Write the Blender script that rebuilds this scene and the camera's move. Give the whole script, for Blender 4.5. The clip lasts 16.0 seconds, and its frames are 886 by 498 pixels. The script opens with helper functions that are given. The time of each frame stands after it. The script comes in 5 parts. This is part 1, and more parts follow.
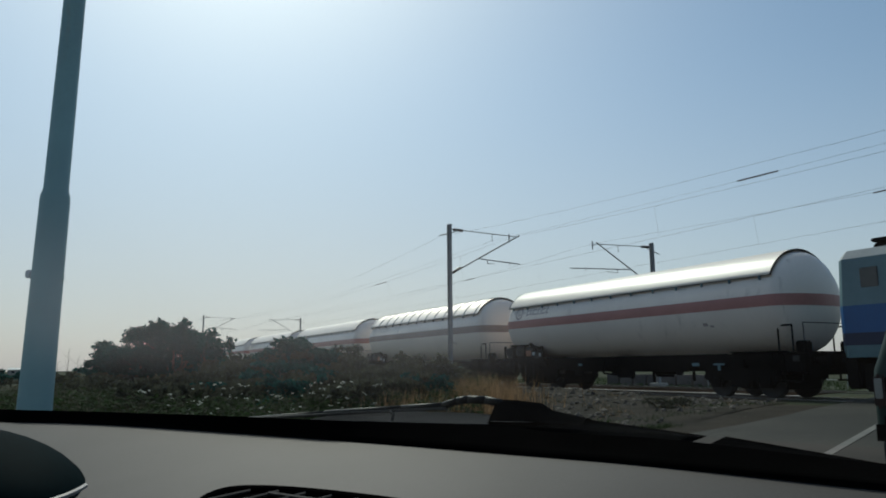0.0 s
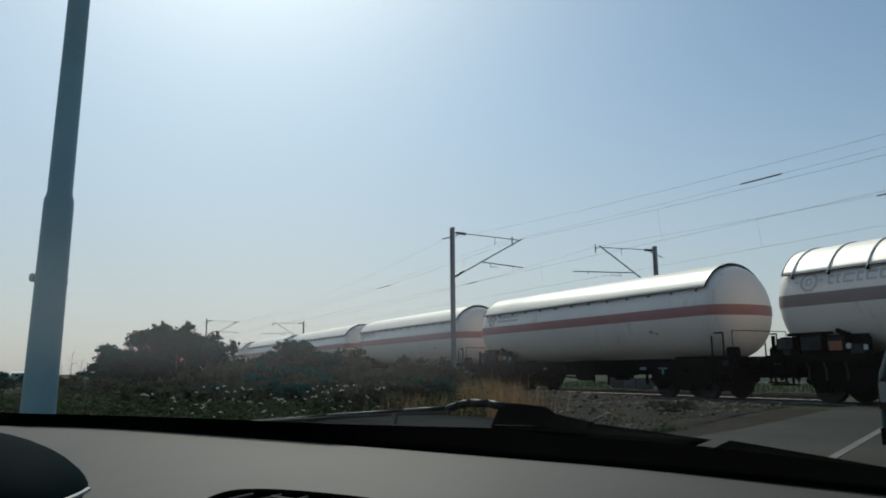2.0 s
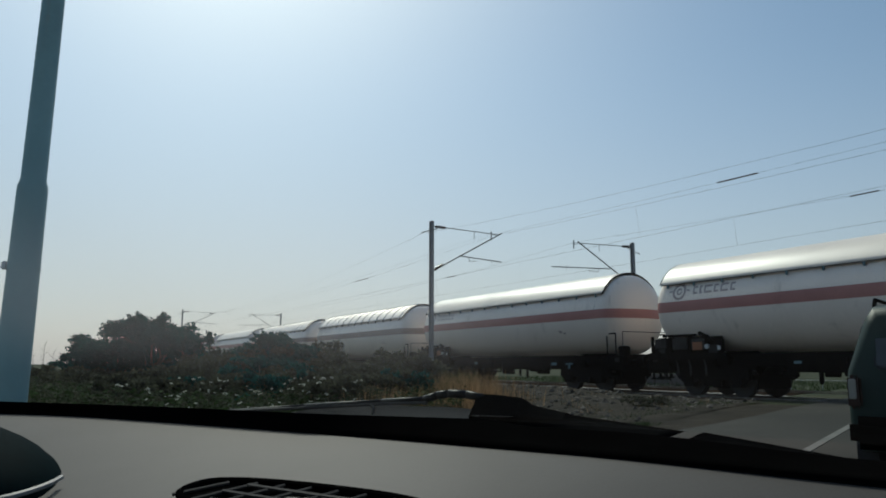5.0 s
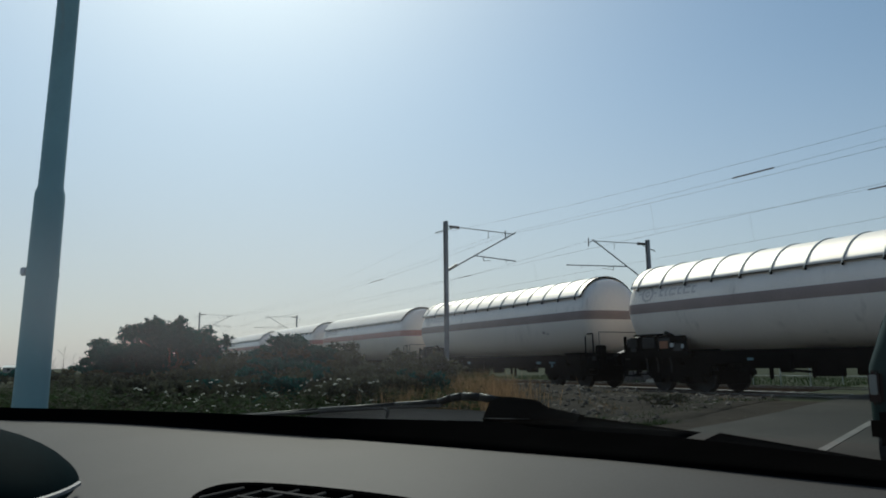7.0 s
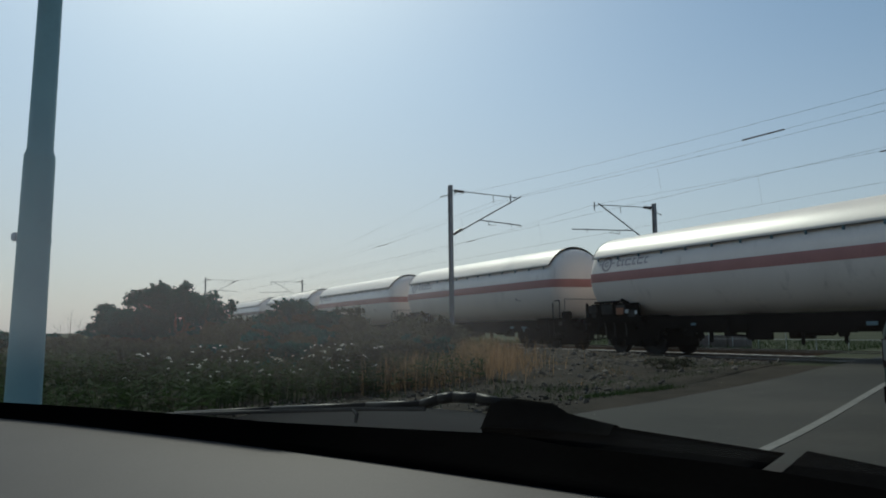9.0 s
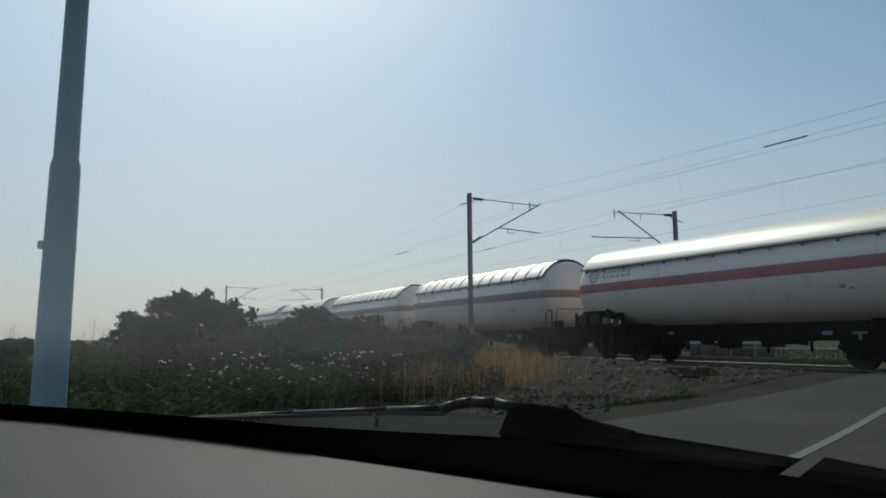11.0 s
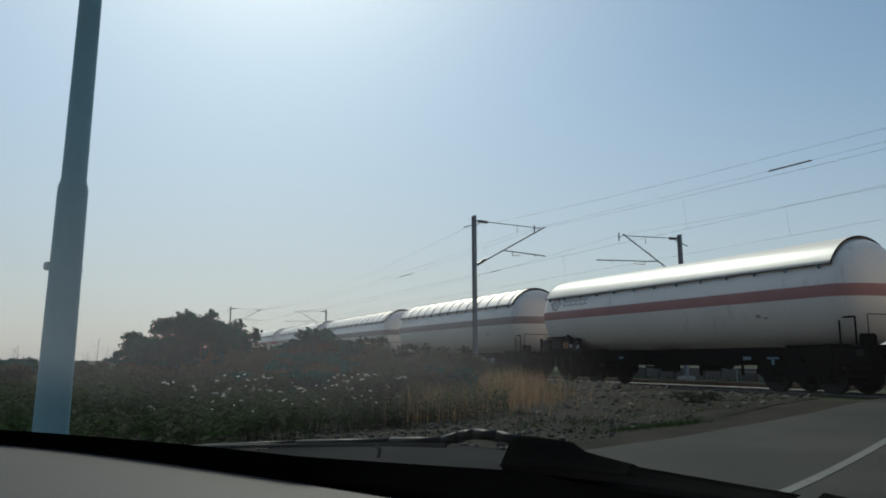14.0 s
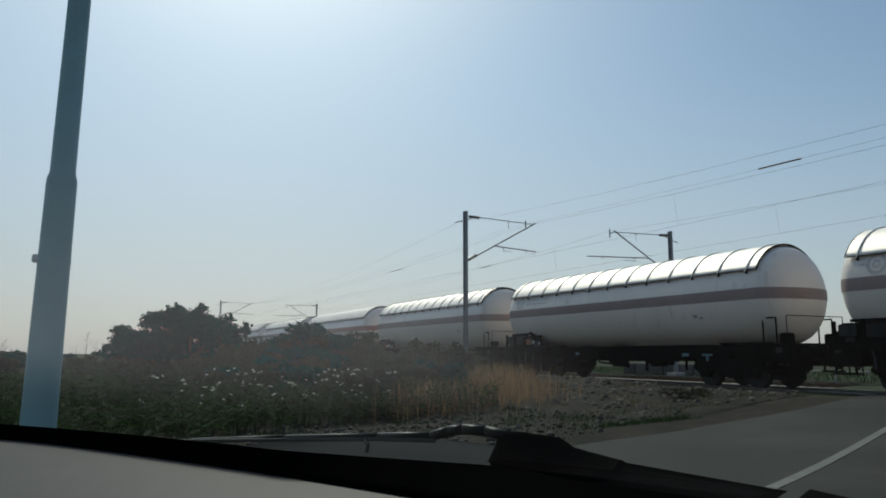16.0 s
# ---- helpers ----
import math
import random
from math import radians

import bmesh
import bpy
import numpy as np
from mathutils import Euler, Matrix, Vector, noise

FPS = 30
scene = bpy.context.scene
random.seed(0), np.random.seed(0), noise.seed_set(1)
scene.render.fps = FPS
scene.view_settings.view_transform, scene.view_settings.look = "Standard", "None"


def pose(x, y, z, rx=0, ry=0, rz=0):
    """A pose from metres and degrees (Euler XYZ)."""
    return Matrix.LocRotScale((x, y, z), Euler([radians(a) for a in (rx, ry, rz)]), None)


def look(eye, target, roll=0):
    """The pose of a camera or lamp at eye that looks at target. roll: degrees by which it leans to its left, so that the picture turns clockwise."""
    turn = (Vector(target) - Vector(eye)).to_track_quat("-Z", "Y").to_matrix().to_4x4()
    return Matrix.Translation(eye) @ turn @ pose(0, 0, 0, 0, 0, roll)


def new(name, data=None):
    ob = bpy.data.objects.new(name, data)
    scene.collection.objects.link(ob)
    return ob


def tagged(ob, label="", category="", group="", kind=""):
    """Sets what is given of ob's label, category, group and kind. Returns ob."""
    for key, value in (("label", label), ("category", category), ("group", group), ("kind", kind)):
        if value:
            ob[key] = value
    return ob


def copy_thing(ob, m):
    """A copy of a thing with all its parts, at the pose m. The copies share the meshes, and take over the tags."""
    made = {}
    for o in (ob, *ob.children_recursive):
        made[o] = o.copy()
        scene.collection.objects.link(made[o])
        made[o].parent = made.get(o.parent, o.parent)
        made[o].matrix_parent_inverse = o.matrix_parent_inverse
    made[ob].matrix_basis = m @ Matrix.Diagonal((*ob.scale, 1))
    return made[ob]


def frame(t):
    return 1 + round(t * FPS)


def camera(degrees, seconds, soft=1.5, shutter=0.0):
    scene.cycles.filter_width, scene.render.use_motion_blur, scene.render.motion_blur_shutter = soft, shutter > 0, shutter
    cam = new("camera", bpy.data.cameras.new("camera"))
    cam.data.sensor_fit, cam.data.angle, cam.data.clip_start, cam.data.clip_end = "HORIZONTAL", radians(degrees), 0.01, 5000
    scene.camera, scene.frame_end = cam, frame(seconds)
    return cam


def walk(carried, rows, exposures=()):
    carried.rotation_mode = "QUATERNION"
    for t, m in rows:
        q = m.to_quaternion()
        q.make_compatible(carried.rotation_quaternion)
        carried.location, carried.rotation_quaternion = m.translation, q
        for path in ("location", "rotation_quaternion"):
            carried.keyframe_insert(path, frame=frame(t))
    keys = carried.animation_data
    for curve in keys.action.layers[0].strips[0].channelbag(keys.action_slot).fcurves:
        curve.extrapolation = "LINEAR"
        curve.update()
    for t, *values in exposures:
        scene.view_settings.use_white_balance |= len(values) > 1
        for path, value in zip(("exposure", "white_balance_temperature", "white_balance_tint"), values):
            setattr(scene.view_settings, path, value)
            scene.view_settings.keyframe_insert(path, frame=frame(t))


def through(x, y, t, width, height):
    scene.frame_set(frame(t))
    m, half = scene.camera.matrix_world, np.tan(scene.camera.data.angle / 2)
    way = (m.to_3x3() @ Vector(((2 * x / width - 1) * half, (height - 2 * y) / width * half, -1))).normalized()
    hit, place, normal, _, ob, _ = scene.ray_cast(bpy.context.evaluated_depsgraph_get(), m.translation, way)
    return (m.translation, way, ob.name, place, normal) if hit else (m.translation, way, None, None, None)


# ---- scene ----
cam = camera(62.6, 16.0, soft=1.85)

PATH = [
    (0, (-0.008, -0.149, 1.258), (-0.008, 1.825, 1.579), -0.5),
    (0.5, (-0.009, -0.149, 1.258), (-0.011, 1.824, 1.585), -0.2),
    (1, (-0.009, -0.15, 1.257), (-0.019, 1.823, 1.586), -0.3),
    (1.5, (-0.009, -0.15, 1.257), (-0.022, 1.824, 1.577), -0.3),
    (2, (-0.008, -0.148, 1.258), (-0.016, 1.824, 1.588), -0.5),
    (2.5, (-0.007, -0.15, 1.258), (-0.003, 1.82, 1.602), -0.4),
    (3, (-0.007, -0.15, 1.257), (-0.002, 1.82, 1.603), -0.3),
    (3.5, (-0.009, -0.149, 1.256), (-0.005, 1.821, 1.601), 0.2),
    (4, (-0.009, -0.145, 1.253), (0.041, 1.827, 1.583), 0.6),
    (6.5, (-0.007, -0.157, 1.259), (0.018, 1.819, 1.567), -0.8),
    (7, (-0.006, -0.148, 1.258), (0.004, 1.828, 1.571), -0.6),
    (7.5, (-0.008, -0.145, 1.258), (0.002, 1.828, 1.585), -0.8),
    (8, (0.001, -0.116, 1.266), (-0.02, 1.87, 1.505), -1.4),
    (8.5, (0.006, -0.008, 1.277), (-0.037, 1.981, 1.488), 1.0),
    (9, (0.011, 0.048, 1.278), (0.006, 2.036, 1.495), -0.7),
    (9.5, (0.011, 0.044, 1.275), (-0.032, 2.032, 1.491), -0.9),
    (12, (0.012, 0.034, 1.281), (-0.046, 2.016, 1.545), -0.5),
    (12.5, (0.015, 0.031, 1.284), (-0.033, 2.011, 1.561), -0.8),
    (13, (0.013, 0.031, 1.284), (-0.05, 2.008, 1.577), -0.7),
    (13.5, (0.012, 0.028, 1.284), (-0.054, 2.005, 1.579), -0.4),
    (14, (0.013, 0.027, 1.284), (-0.056, 2.003, 1.583), -0.2),
    (14.5, (0.012, 0.03, 1.285), (-0.058, 2.005, 1.588), -0.4),
    (15, (0.012, 0.033, 1.282), (-0.057, 2.013, 1.556), -0.1),
    (15.5, (0.013, 0.031, 1.285), (-0.049, 2.008, 1.581), -0.4),
    (16, (0.014, 0.029, 1.284), (-0.031, 2.008, 1.57), 0.1),
]
walk(cam, [(t, look(eye, target, roll)) for t, eye, target, roll in PATH], [(0, -0.22, 6050, -2), (7.5, -0.22, 6050, -2), (8.5, -0.28, 6050, -2), (9.7, -0.28, 6050, -2), (12, -0.25, 6050, -2), (16, -0.25, 6050, -2)])

# ---- world, sun ----
SUN_AZ, SUN_EL = -17.0, 46.0          # degrees right of +y, above the horizon
world = bpy.data.worlds.new("sky")
scene.world = world
world.use_nodes = True
wn, wl = world.node_tree.nodes, world.node_tree.links
sky = wn.new("ShaderNodeTexSky")
sky.sky_type, sky.sun_disc = 'NISHITA', False
sky.sun_elevation, sky.sun_rotation = radians(SUN_EL), radians(SUN_AZ)
sky.air_density, sky.dust_density, sky.ozone_density = 1.0, 1.6, 1.35
tc, sx = wn.new("ShaderNodeTexCoord"), wn.new("ShaderNodeSeparateXYZ")      # summer haze towards the horizon
wl.new(tc.outputs["Generated"], sx.inputs[0])
hz = wn.new("ShaderNodeMapRange")
hz.interpolation_type = 'SMOOTHERSTEP'
hz.inputs["From Min"].default_value, hz.inputs["From Max"].default_value = -0.14, 0.5
hz.inputs["To Min"].default_value, hz.inputs["To Max"].default_value = 0.95, 0.0
wl.new(sx.outputs["Z"], hz.inputs["Value"])
hm = wn.new("ShaderNodeMix")
hm.data_type = 'RGBA'
hm.inputs["B"].default_value = (6.15, 5.38, 5.78, 1)
dot = wn.new("ShaderNodeVectorMath")                  # the haze thins away from the sun
dot.operation = 'DOT_PRODUCT'
wl.new(tc.outputs["Generated"], dot.inputs[0])
thin = wn.new("ShaderNodeMapRange")
thin.interpolation_type = 'SMOOTHSTEP'
thin.inputs["From Min"].default_value, thin.inputs["From Max"].default_value = 0.58, 0.86
thin.inputs["To Min"].default_value, thin.inputs["To Max"].default_value = 0.72, 1.0
wl.new(dot.outputs["Value"], thin.inputs["Value"])
hf = wn.new("ShaderNodeMath")
hf.operation = 'MULTIPLY'
wl.new(hz.outputs[0], hf.inputs[0])
wl.new(thin.outputs[0], hf.inputs[1])
wl.new(hf.outputs[0], hm.inputs["Factor"])
wl.new(sky.outputs[0], hm.inputs["A"])
wl.new(hm.outputs["Result"], wn["Background"].inputs[0])
wn["Background"].inputs[1].default_value = 0.105
sun = new("sun", bpy.data.lights.new("sun", 'SUN'))
sun.data.energy, sun.data.angle, sun.data.color = 3.15, radians(12), (1.0, 0.9, 0.78)
ce = math.cos(radians(SUN_EL))
sdir = Vector((math.sin(radians(SUN_AZ)) * ce, math.cos(radians(SUN_AZ)) * ce, math.sin(radians(SUN_EL))))
sun.matrix_world = look(sdir * 50, (0, 0, 0))
dot.inputs[1].default_value = sdir

# ---- frames of reference ----
TA = radians(27.9)                                   # the railway runs 27.9 degrees left of +y
NV, UV = Vector((math.cos(TA), math.sin(TA), 0)), Vector((-math.sin(TA), math.cos(TA), 0))
HA = radians(40.0)                                   # the road runs 40 degrees right of +y
FV, LV = Vector((math.sin(HA), math.cos(HA), 0)), Vector((math.cos(HA), -math.sin(HA), 0))
TRACK, TRACK2, RAIL = 19.2, 24.6, 0.30               # track centres along NV, top of rail


def track_pt(n, s, z=0.0):
    return NV * n + UV * s + Vector((0, 0, z))


def road_pt(lat, fwd, z=0.0):
    return LV * lat + FV * fwd + Vector((0, 0, z))


def smooth(a, b, v):
    k = min(1.0, max(0.0, (v - a) / (b - a)))
    return k * k * (3 - 2 * k)


def ground_z(x, y):
    n, s = NV.x * x + NV.y * y, UV.x * x + UV.y * y
    lat, fwd = LV.x * x + LV.y * y, FV.x * x + FV.y * y
    on_road = smooth(-7.2, -6.0, lat) * (1 - smooth(1.2, 2.6, lat)) * (1 - smooth(60, 70, fwd)) * smooth(-60, -50, fwd)
    road = 0.27 * smooth(6, 15, n) * (1 - smooth(29, 40, n))
    bank = (0.27 + 0.17 * smooth(13, 22, s)) * smooth(7, 15, n)
    side = bank * (1 - smooth(16.2, 17.4, n)) + 0.06 * smooth(16.2, 17.4, n) * (1 - smooth(27, 34, n))
    bumps = 0.05 * noise.noise(Vector((x * 0.35, y * 0.35, 3))) + 0.02 * noise.noise(Vector((x * 1.3, y * 1.3, 7)))
    return road * on_road + (side + bumps * (1 - smooth(16, 17, n) * (1 - smooth(29, 33, n)))) * (1 - on_road)


# ---- small builders ----
def obj(name, bm, material, parent=None, label="", smooth_shade=False):
    me = bpy.data.meshes.new(name)
    bm.to_mesh(me)
    bm.free()
    if smooth_shade:
        me.polygons.foreach_set("use_smooth", [True] * len(me.polygons))
    me.materials.append(material)
    ob = new(name, me)
    if parent is not None:
        ob.parent = parent
    if label:
        ob["label"] = label
    return ob


def part(name, bm, material, parent, label="", smooth_shade=False):
    return obj(name, bm, material, parent, label, smooth_shade)


def again(ob, m, parent=None):
    """The same mesh once more, as an object of its own."""
    o = new(ob.name.split(".")[0], ob.data)
    o.parent = parent or ob.parent
    o.matrix_local = m
    if "label" in ob:
        o["label"] = ob["label"]
    return o


def thing(name, label, category, m=None, group="", kind=""):
    e = new(name)
    e.empty_display_size = 0.3
    if m is not None:
        e.matrix_world = m
    return tagged(e, label, category, group, kind)


def add_box(bm, c, size, rot=None, bevel=0.0):
    m = Matrix.Translation(c) @ (rot or Matrix.Identity(4)) @ Matrix.Diagonal((*size, 1))
    r = bmesh.ops.create_cube(bm, size=1.0, matrix=m)
    if bevel:
        es = list({e for v in r["verts"] for e in v.link_edges})
        bmesh.ops.bevel(bm, geom=es, offset=bevel, segments=2, affect='EDGES', clamp_overlap=True)


def box(c, size, rot=None, bevel=0.0):
    bm = bmesh.new()
    add_box(bm, c, size, rot, bevel)
    return bm


def add_rod(bm, a, b, r1, r2=None, seg=8):
    a, b = Vector(a), Vector(b)
    d = b - a
    m = Matrix.Translation((a + b) / 2) @ d.to_track_quat('Z', 'Y').to_matrix().to_4x4()
    bmesh.ops.create_cone(bm, cap_ends=True, segments=seg, radius1=r1, radius2=r1 if r2 is None else r2, depth=d.length, matrix=m)


def rod(a, b, r1, r2=None, seg=8):
    bm = bmesh.new()
    add_rod(bm, a, b, r1, r2, seg)
    return bm


def add_pipe(bm, pts, r, seg=6):
    for a, b in zip(pts[:-1], pts[1:]):
        add_rod(bm, a, b, r, None, seg)
    for p in pts[1:-1]:
        bmesh.ops.create_icosphere(bm, subdivisions=1, radius=r, matrix=Matrix.Translation(p))


def pipe(pts, r, seg=6):
    bm = bmesh.new()
    add_pipe(bm, pts, r, seg)
    return bm


def grid_bm(us, vs, fn, thick=None):
    bm = bmesh.new()
    rows = [[bm.verts.new(fn(a, b)) for b in vs] for a in us]
    for i in range(len(us) - 1):
        for j in range(len(vs) - 1):
            bm.faces.new((rows[i][j], rows[i + 1][j], rows[i + 1][j + 1], rows[i][j + 1]))
    if thick:
        bmesh.ops.solidify(bm, geom=bm.faces[:], thickness=thick)
    bmesh.ops.recalc_face_normals(bm, faces=bm.faces[:])
    return bm


def lathe_x(bm, prof, seg=48, a0=0.0, a1=2 * math.pi):
    """Turns (x, r) about the x axis; angle 0 points up, positive towards -y."""
    full = abs(a1 - a0 - 2 * math.pi) < 1e-6
    n = seg if full else seg + 1
    rings = []
    for x, r in prof:
        if r < 1e-4:
            rings.append([bm.verts.new((x, 0, 0))] * n)
        else:
            rings.append([bm.verts.new((x, -r * math.sin(a0 + (a1 - a0) * i / seg), r * math.cos(a0 + (a1 - a0) * i / seg))) for i in range(n)])
    for p, q in zip(rings[:-1], rings[1:]):
        for i in range(seg):
            j = (i + 1) % n
            vs = []
            for v in (p[i], p[j], q[j], q[i]):
                if v not in vs:
                    vs.append(v)
            if len(vs) > 2:
                bm.faces.new(vs)
    bmesh.ops.recalc_face_normals(bm, faces=bm.faces[:])


# ---- materials ----
def rgb(*c):
    return (*c, 1.0)


def mat(name, c1, c2=None, rough=0.6, metal=0.0, scale=4.0, fine=40.0, bump=0.1, dist=0.01, spec=0.5, obj_random=0.0, island=0.0, stretch=(1, 1, 1), wear=None):
    m = bpy.data.materials.new(name)
    m.use_nodes = True
    nt = m.node_tree
    n, l = nt.nodes, nt.links
    b = n["Principled BSDF"]
    b.inputs["Roughness"].default_value, b.inputs["Metallic"].default_value = rough, metal
    b.inputs["Specular IOR Level"].default_value = spec
    co = n.new("ShaderNodeTexCoord")
    mp = n.new("ShaderNodeMapping")
    mp.inputs["Scale"].default_value = stretch
    l.new(co.outputs["Object"], mp.inputs[0])
    big, small = n.new("ShaderNodeTexNoise"), n.new("ShaderNodeTexNoise")
    for t, s in ((big, scale), (small, fine)):
        t.inputs["Scale"].default_value, t.inputs["Detail"].default_value = s, 6
        l.new(mp.outputs[0], t.inputs["Vector"])
    mix = n.new("ShaderNodeMix")
    mix.data_type = 'RGBA'
    c2 = c2 or tuple(v * 0.75 for v in c1)
    mix.inputs["A"].default_value, mix.inputs["B"].default_value = rgb(*c1), rgb(*c2)
    add = n.new("ShaderNodeMath")
    add.operation = 'ADD'
    half = n.new("ShaderNodeMath")
    half.operation, half.inputs[1].default_value = 'MULTIPLY', 0.5
    l.new(small.outputs[0], half.inputs[0])
    l.new(big.outputs[0], add.inputs[0])
    l.new(half.outputs[0], add.inputs[1])
    ramp = n.new("ShaderNodeMapRange")
    ramp.inputs["From Min"].default_value, ramp.inputs["From Max"].default_value = 0.55, 0.95
    l.new(add.outputs[0], ramp.inputs["Value"])
    l.new(ramp.outputs[0], mix.inputs["Factor"])
    col = mix.outputs["Result"]
    if wear:                                   # rust or dirt streaks with a shape of their own
        wc, lo, hi, wscale, wstretch = wear
        mp2 = n.new("ShaderNodeMapping")
        mp2.inputs["Scale"].default_value = wstretch
        l.new(co.outputs["Object"], mp2.inputs[0])
        wt = n.new("ShaderNodeTexNoise")
        wt.inputs["Scale"].default_value, wt.inputs["Detail"].default_value = wscale, 8
        l.new(mp2.outputs[0], wt.inputs["Vector"])
        wr = n.new("ShaderNodeMapRange")
        wr.inputs["From Min"].default_value, wr.inputs["From Max"].default_value = lo, hi
        l.new(wt.outputs[0], wr.inputs["Value"])
        wm = n.new("ShaderNodeMix")
        wm.data_type = 'RGBA'
        wm.inputs["B"].default_value = rgb(*wc)
        l.new(col, wm.inputs["A"])
        l.new(wr.outputs[0], wm.inputs["Factor"])
        col = wm.outputs["Result"]
    if obj_random or island:
        hs = n.new("ShaderNodeHueSaturation")
        src = n.new("ShaderNodeObjectInfo").outputs["Random"] if obj_random else n.new("ShaderNodeNewGeometry").outputs["Random Per Island"]
        k = obj_random or island
        vr = n.new("ShaderNodeMapRange")
        vr.inputs["To Min"].default_value, vr.inputs["To Max"].default_value = 1 - k, 1 + k
        l.new(src, vr.inputs["Value"])
        l.new(vr.outputs[0], hs.inputs["Value"])
        l.new(col, hs.inputs["Color"])
        col = hs.outputs[0]
    l.new(col, b.inputs["Base Color"])
    if bump:
        bp = n.new("ShaderNodeBump")
        bp.inputs["Strength"].default_value, bp.inputs["Distance"].default_value = bump, dist
        l.new(small.outputs[0], bp.inputs["Height"])
        l.new(bp.outputs[0], b.inputs["Normal"])
    return m


def leaf_mat(name, c1, c2, through=0.35, island=0.45):
    m = mat(name, c1, c2, rough=0.9, spec=0.1, scale=0.5, fine=3.0, bump=0, island=island)
    n, l = m.node_tree.nodes, m.node_tree.links
    b, out = n["Principled BSDF"], n["Material Output"]
    tr = n.new("ShaderNodeBsdfTranslucent")
    ms = n.new("ShaderNodeMixShader")
    ms.inputs[0].default_value = through
    l.new(b.inputs["Base Color"].links[0].from_socket, tr.inputs[0])
    l.new(b.outputs[0], ms.inputs[1])
    l.new(tr.outputs[0], ms.inputs[2])
    l.new(ms.outputs[0], out.inputs[0])
    return m


M_GROUND = mat("dry_soil_and_grass", (0.046, 0.047, 0.025), (0.023, 0.031, 0.014), rough=1.0, spec=0.1, scale=0.25, fine=5, bump=0.6, dist=0.05)
M_ASPHALT = mat("worn_asphalt", (0.0265, 0.026, 0.0225), (0.018, 0.018, 0.0155), rough=0.9, spec=0.2, scale=0.35, fine=60, bump=0.3, dist=0.01, wear=((0.037, 0.034, 0.029), 0.48, 0.66, 0.3, (1, 1, 1)))
M_LINE = mat("road_paint", (0.125, 0.12, 0.108), (0.065, 0.064, 0.058), rough=0.8, scale=3, fine=40)
M_DIRT = mat("gravelly_dirt", (0.034, 0.028, 0.021), (0.014, 0.0125, 0.009), rough=1.0, spec=0.1, scale=1.3, fine=24, bump=0.8, dist=0.03)
M_STONE = mat("limestone_rubble", (0.105, 0.088, 0.07), (0.02, 0.0165, 0.013), rough=0.9, scale=2, fine=25, bump=0.4, dist=0.02, island=0.9)
M_BALLAST = mat("ballast", (0.2, 0.17, 0.14), (0.1, 0.085, 0.07), rough=0.95, scale=6, fine=30, bump=0.8, dist=0.04, island=0.4)
M_RAIL = mat("rail_steel", (0.16, 0.11, 0.08), (0.09, 0.06, 0.045), rough=0.6, metal=0.3, scale=3, fine=30)
M_RAILTOP = mat("polished_rail", (0.22, 0.205, 0.19), (0.14, 0.13, 0.12), rough=0.4, metal=1.0)
M_CONCRETE = mat("concrete", (0.42, 0.4, 0.37), (0.28, 0.27, 0.24), rough=0.9, scale=1.5, fine=30, bump=0.3, obj_random=0.15)
M_BLOCK = mat("weathered_block", (0.15, 0.125, 0.115), (0.09, 0.078, 0.072), rough=0.9, scale=1.5, fine=30, bump=0.3, obj_random=0.3)
M_TANK = mat("tank_white_paint", (0.90, 0.785, 0.69), (0.82, 0.71, 0.62), rough=0.38, scale=0.7, fine=9, bump=0.03, dist=0.01, obj_random=0.04, wear=((0.46, 0.39, 0.32), 0.6, 0.9, 1.6, (2.2, 2.2, 0.35)))
M_SHIELD = mat("bare_aluminium_shield", (0.88, 0.80, 0.735), (0.80, 0.725, 0.665), rough=0.56, metal=0.5, scale=0.9, fine=8, bump=0.04, dist=0.01, obj_random=0.04)
M_SHIELD_DULL = mat("sun_shield_gloss_white", (0.80, 0.70, 0.61), (0.72, 0.63, 0.55), rough=0.4, spec=0.42, scale=0.9, fine=8, bump=0.03, dist=0.01, obj_random=0.04)
M_BAND = mat("red_band_paint", (0.44, 0.185, 0.16), (0.37, 0.155, 0.135), rough=0.45, scale=1.2, fine=12, bump=0.02)
M_BAND2 = mat("faded_band_paint", (0.35, 0.25, 0.22), (0.29, 0.21, 0.185), rough=0.55, scale=1.2, fine=12, bump=0.02)
M_FRAME = mat("grimy_black_steel", (0.005, 0.0047, 0.0043), (0.010, 0.008, 0.007), rough=0.9, spec=0.06, scale=2, fine=20, bump=0.2)
M_WHEEL = mat("wheel_steel", (0.008, 0.007, 0.006), (0.016, 0.013, 0.011), rough=0.7, metal=0.0, scale=4, fine=30)
M_MARK = mat("grey_lettering_paint", (0.40, 0.31, 0.28), (0.46, 0.37, 0.33), rough=0.5, bump=0)
M_MARK_FAINT = mat("faded_lettering_paint", (0.60, 0.51, 0.45), (0.66, 0.56, 0.49), rough=0.5, bump=0)
M_ORANGE = mat("orange_placard", (0.28, 0.1, 0.04), (0.22, 0.08, 0.03), rough=0.5, bump=0)
M_WHITE = mat("white_plate", (0.75, 0.75, 0.75), (0.6, 0.6, 0.6), rough=0.5, bump=0)
M_BLUE = mat("loco_blue_paint", (0.006, 0.085, 0.26), (0.005, 0.068, 0.21), rough=0.4, scale=1, fine=10, bump=0.02)
M_LGREY = mat("loco_grey_paint", (0.5, 0.5, 0.49), (0.4, 0.4, 0.39), rough=0.45, scale=1, fine=10, bump=0.02)
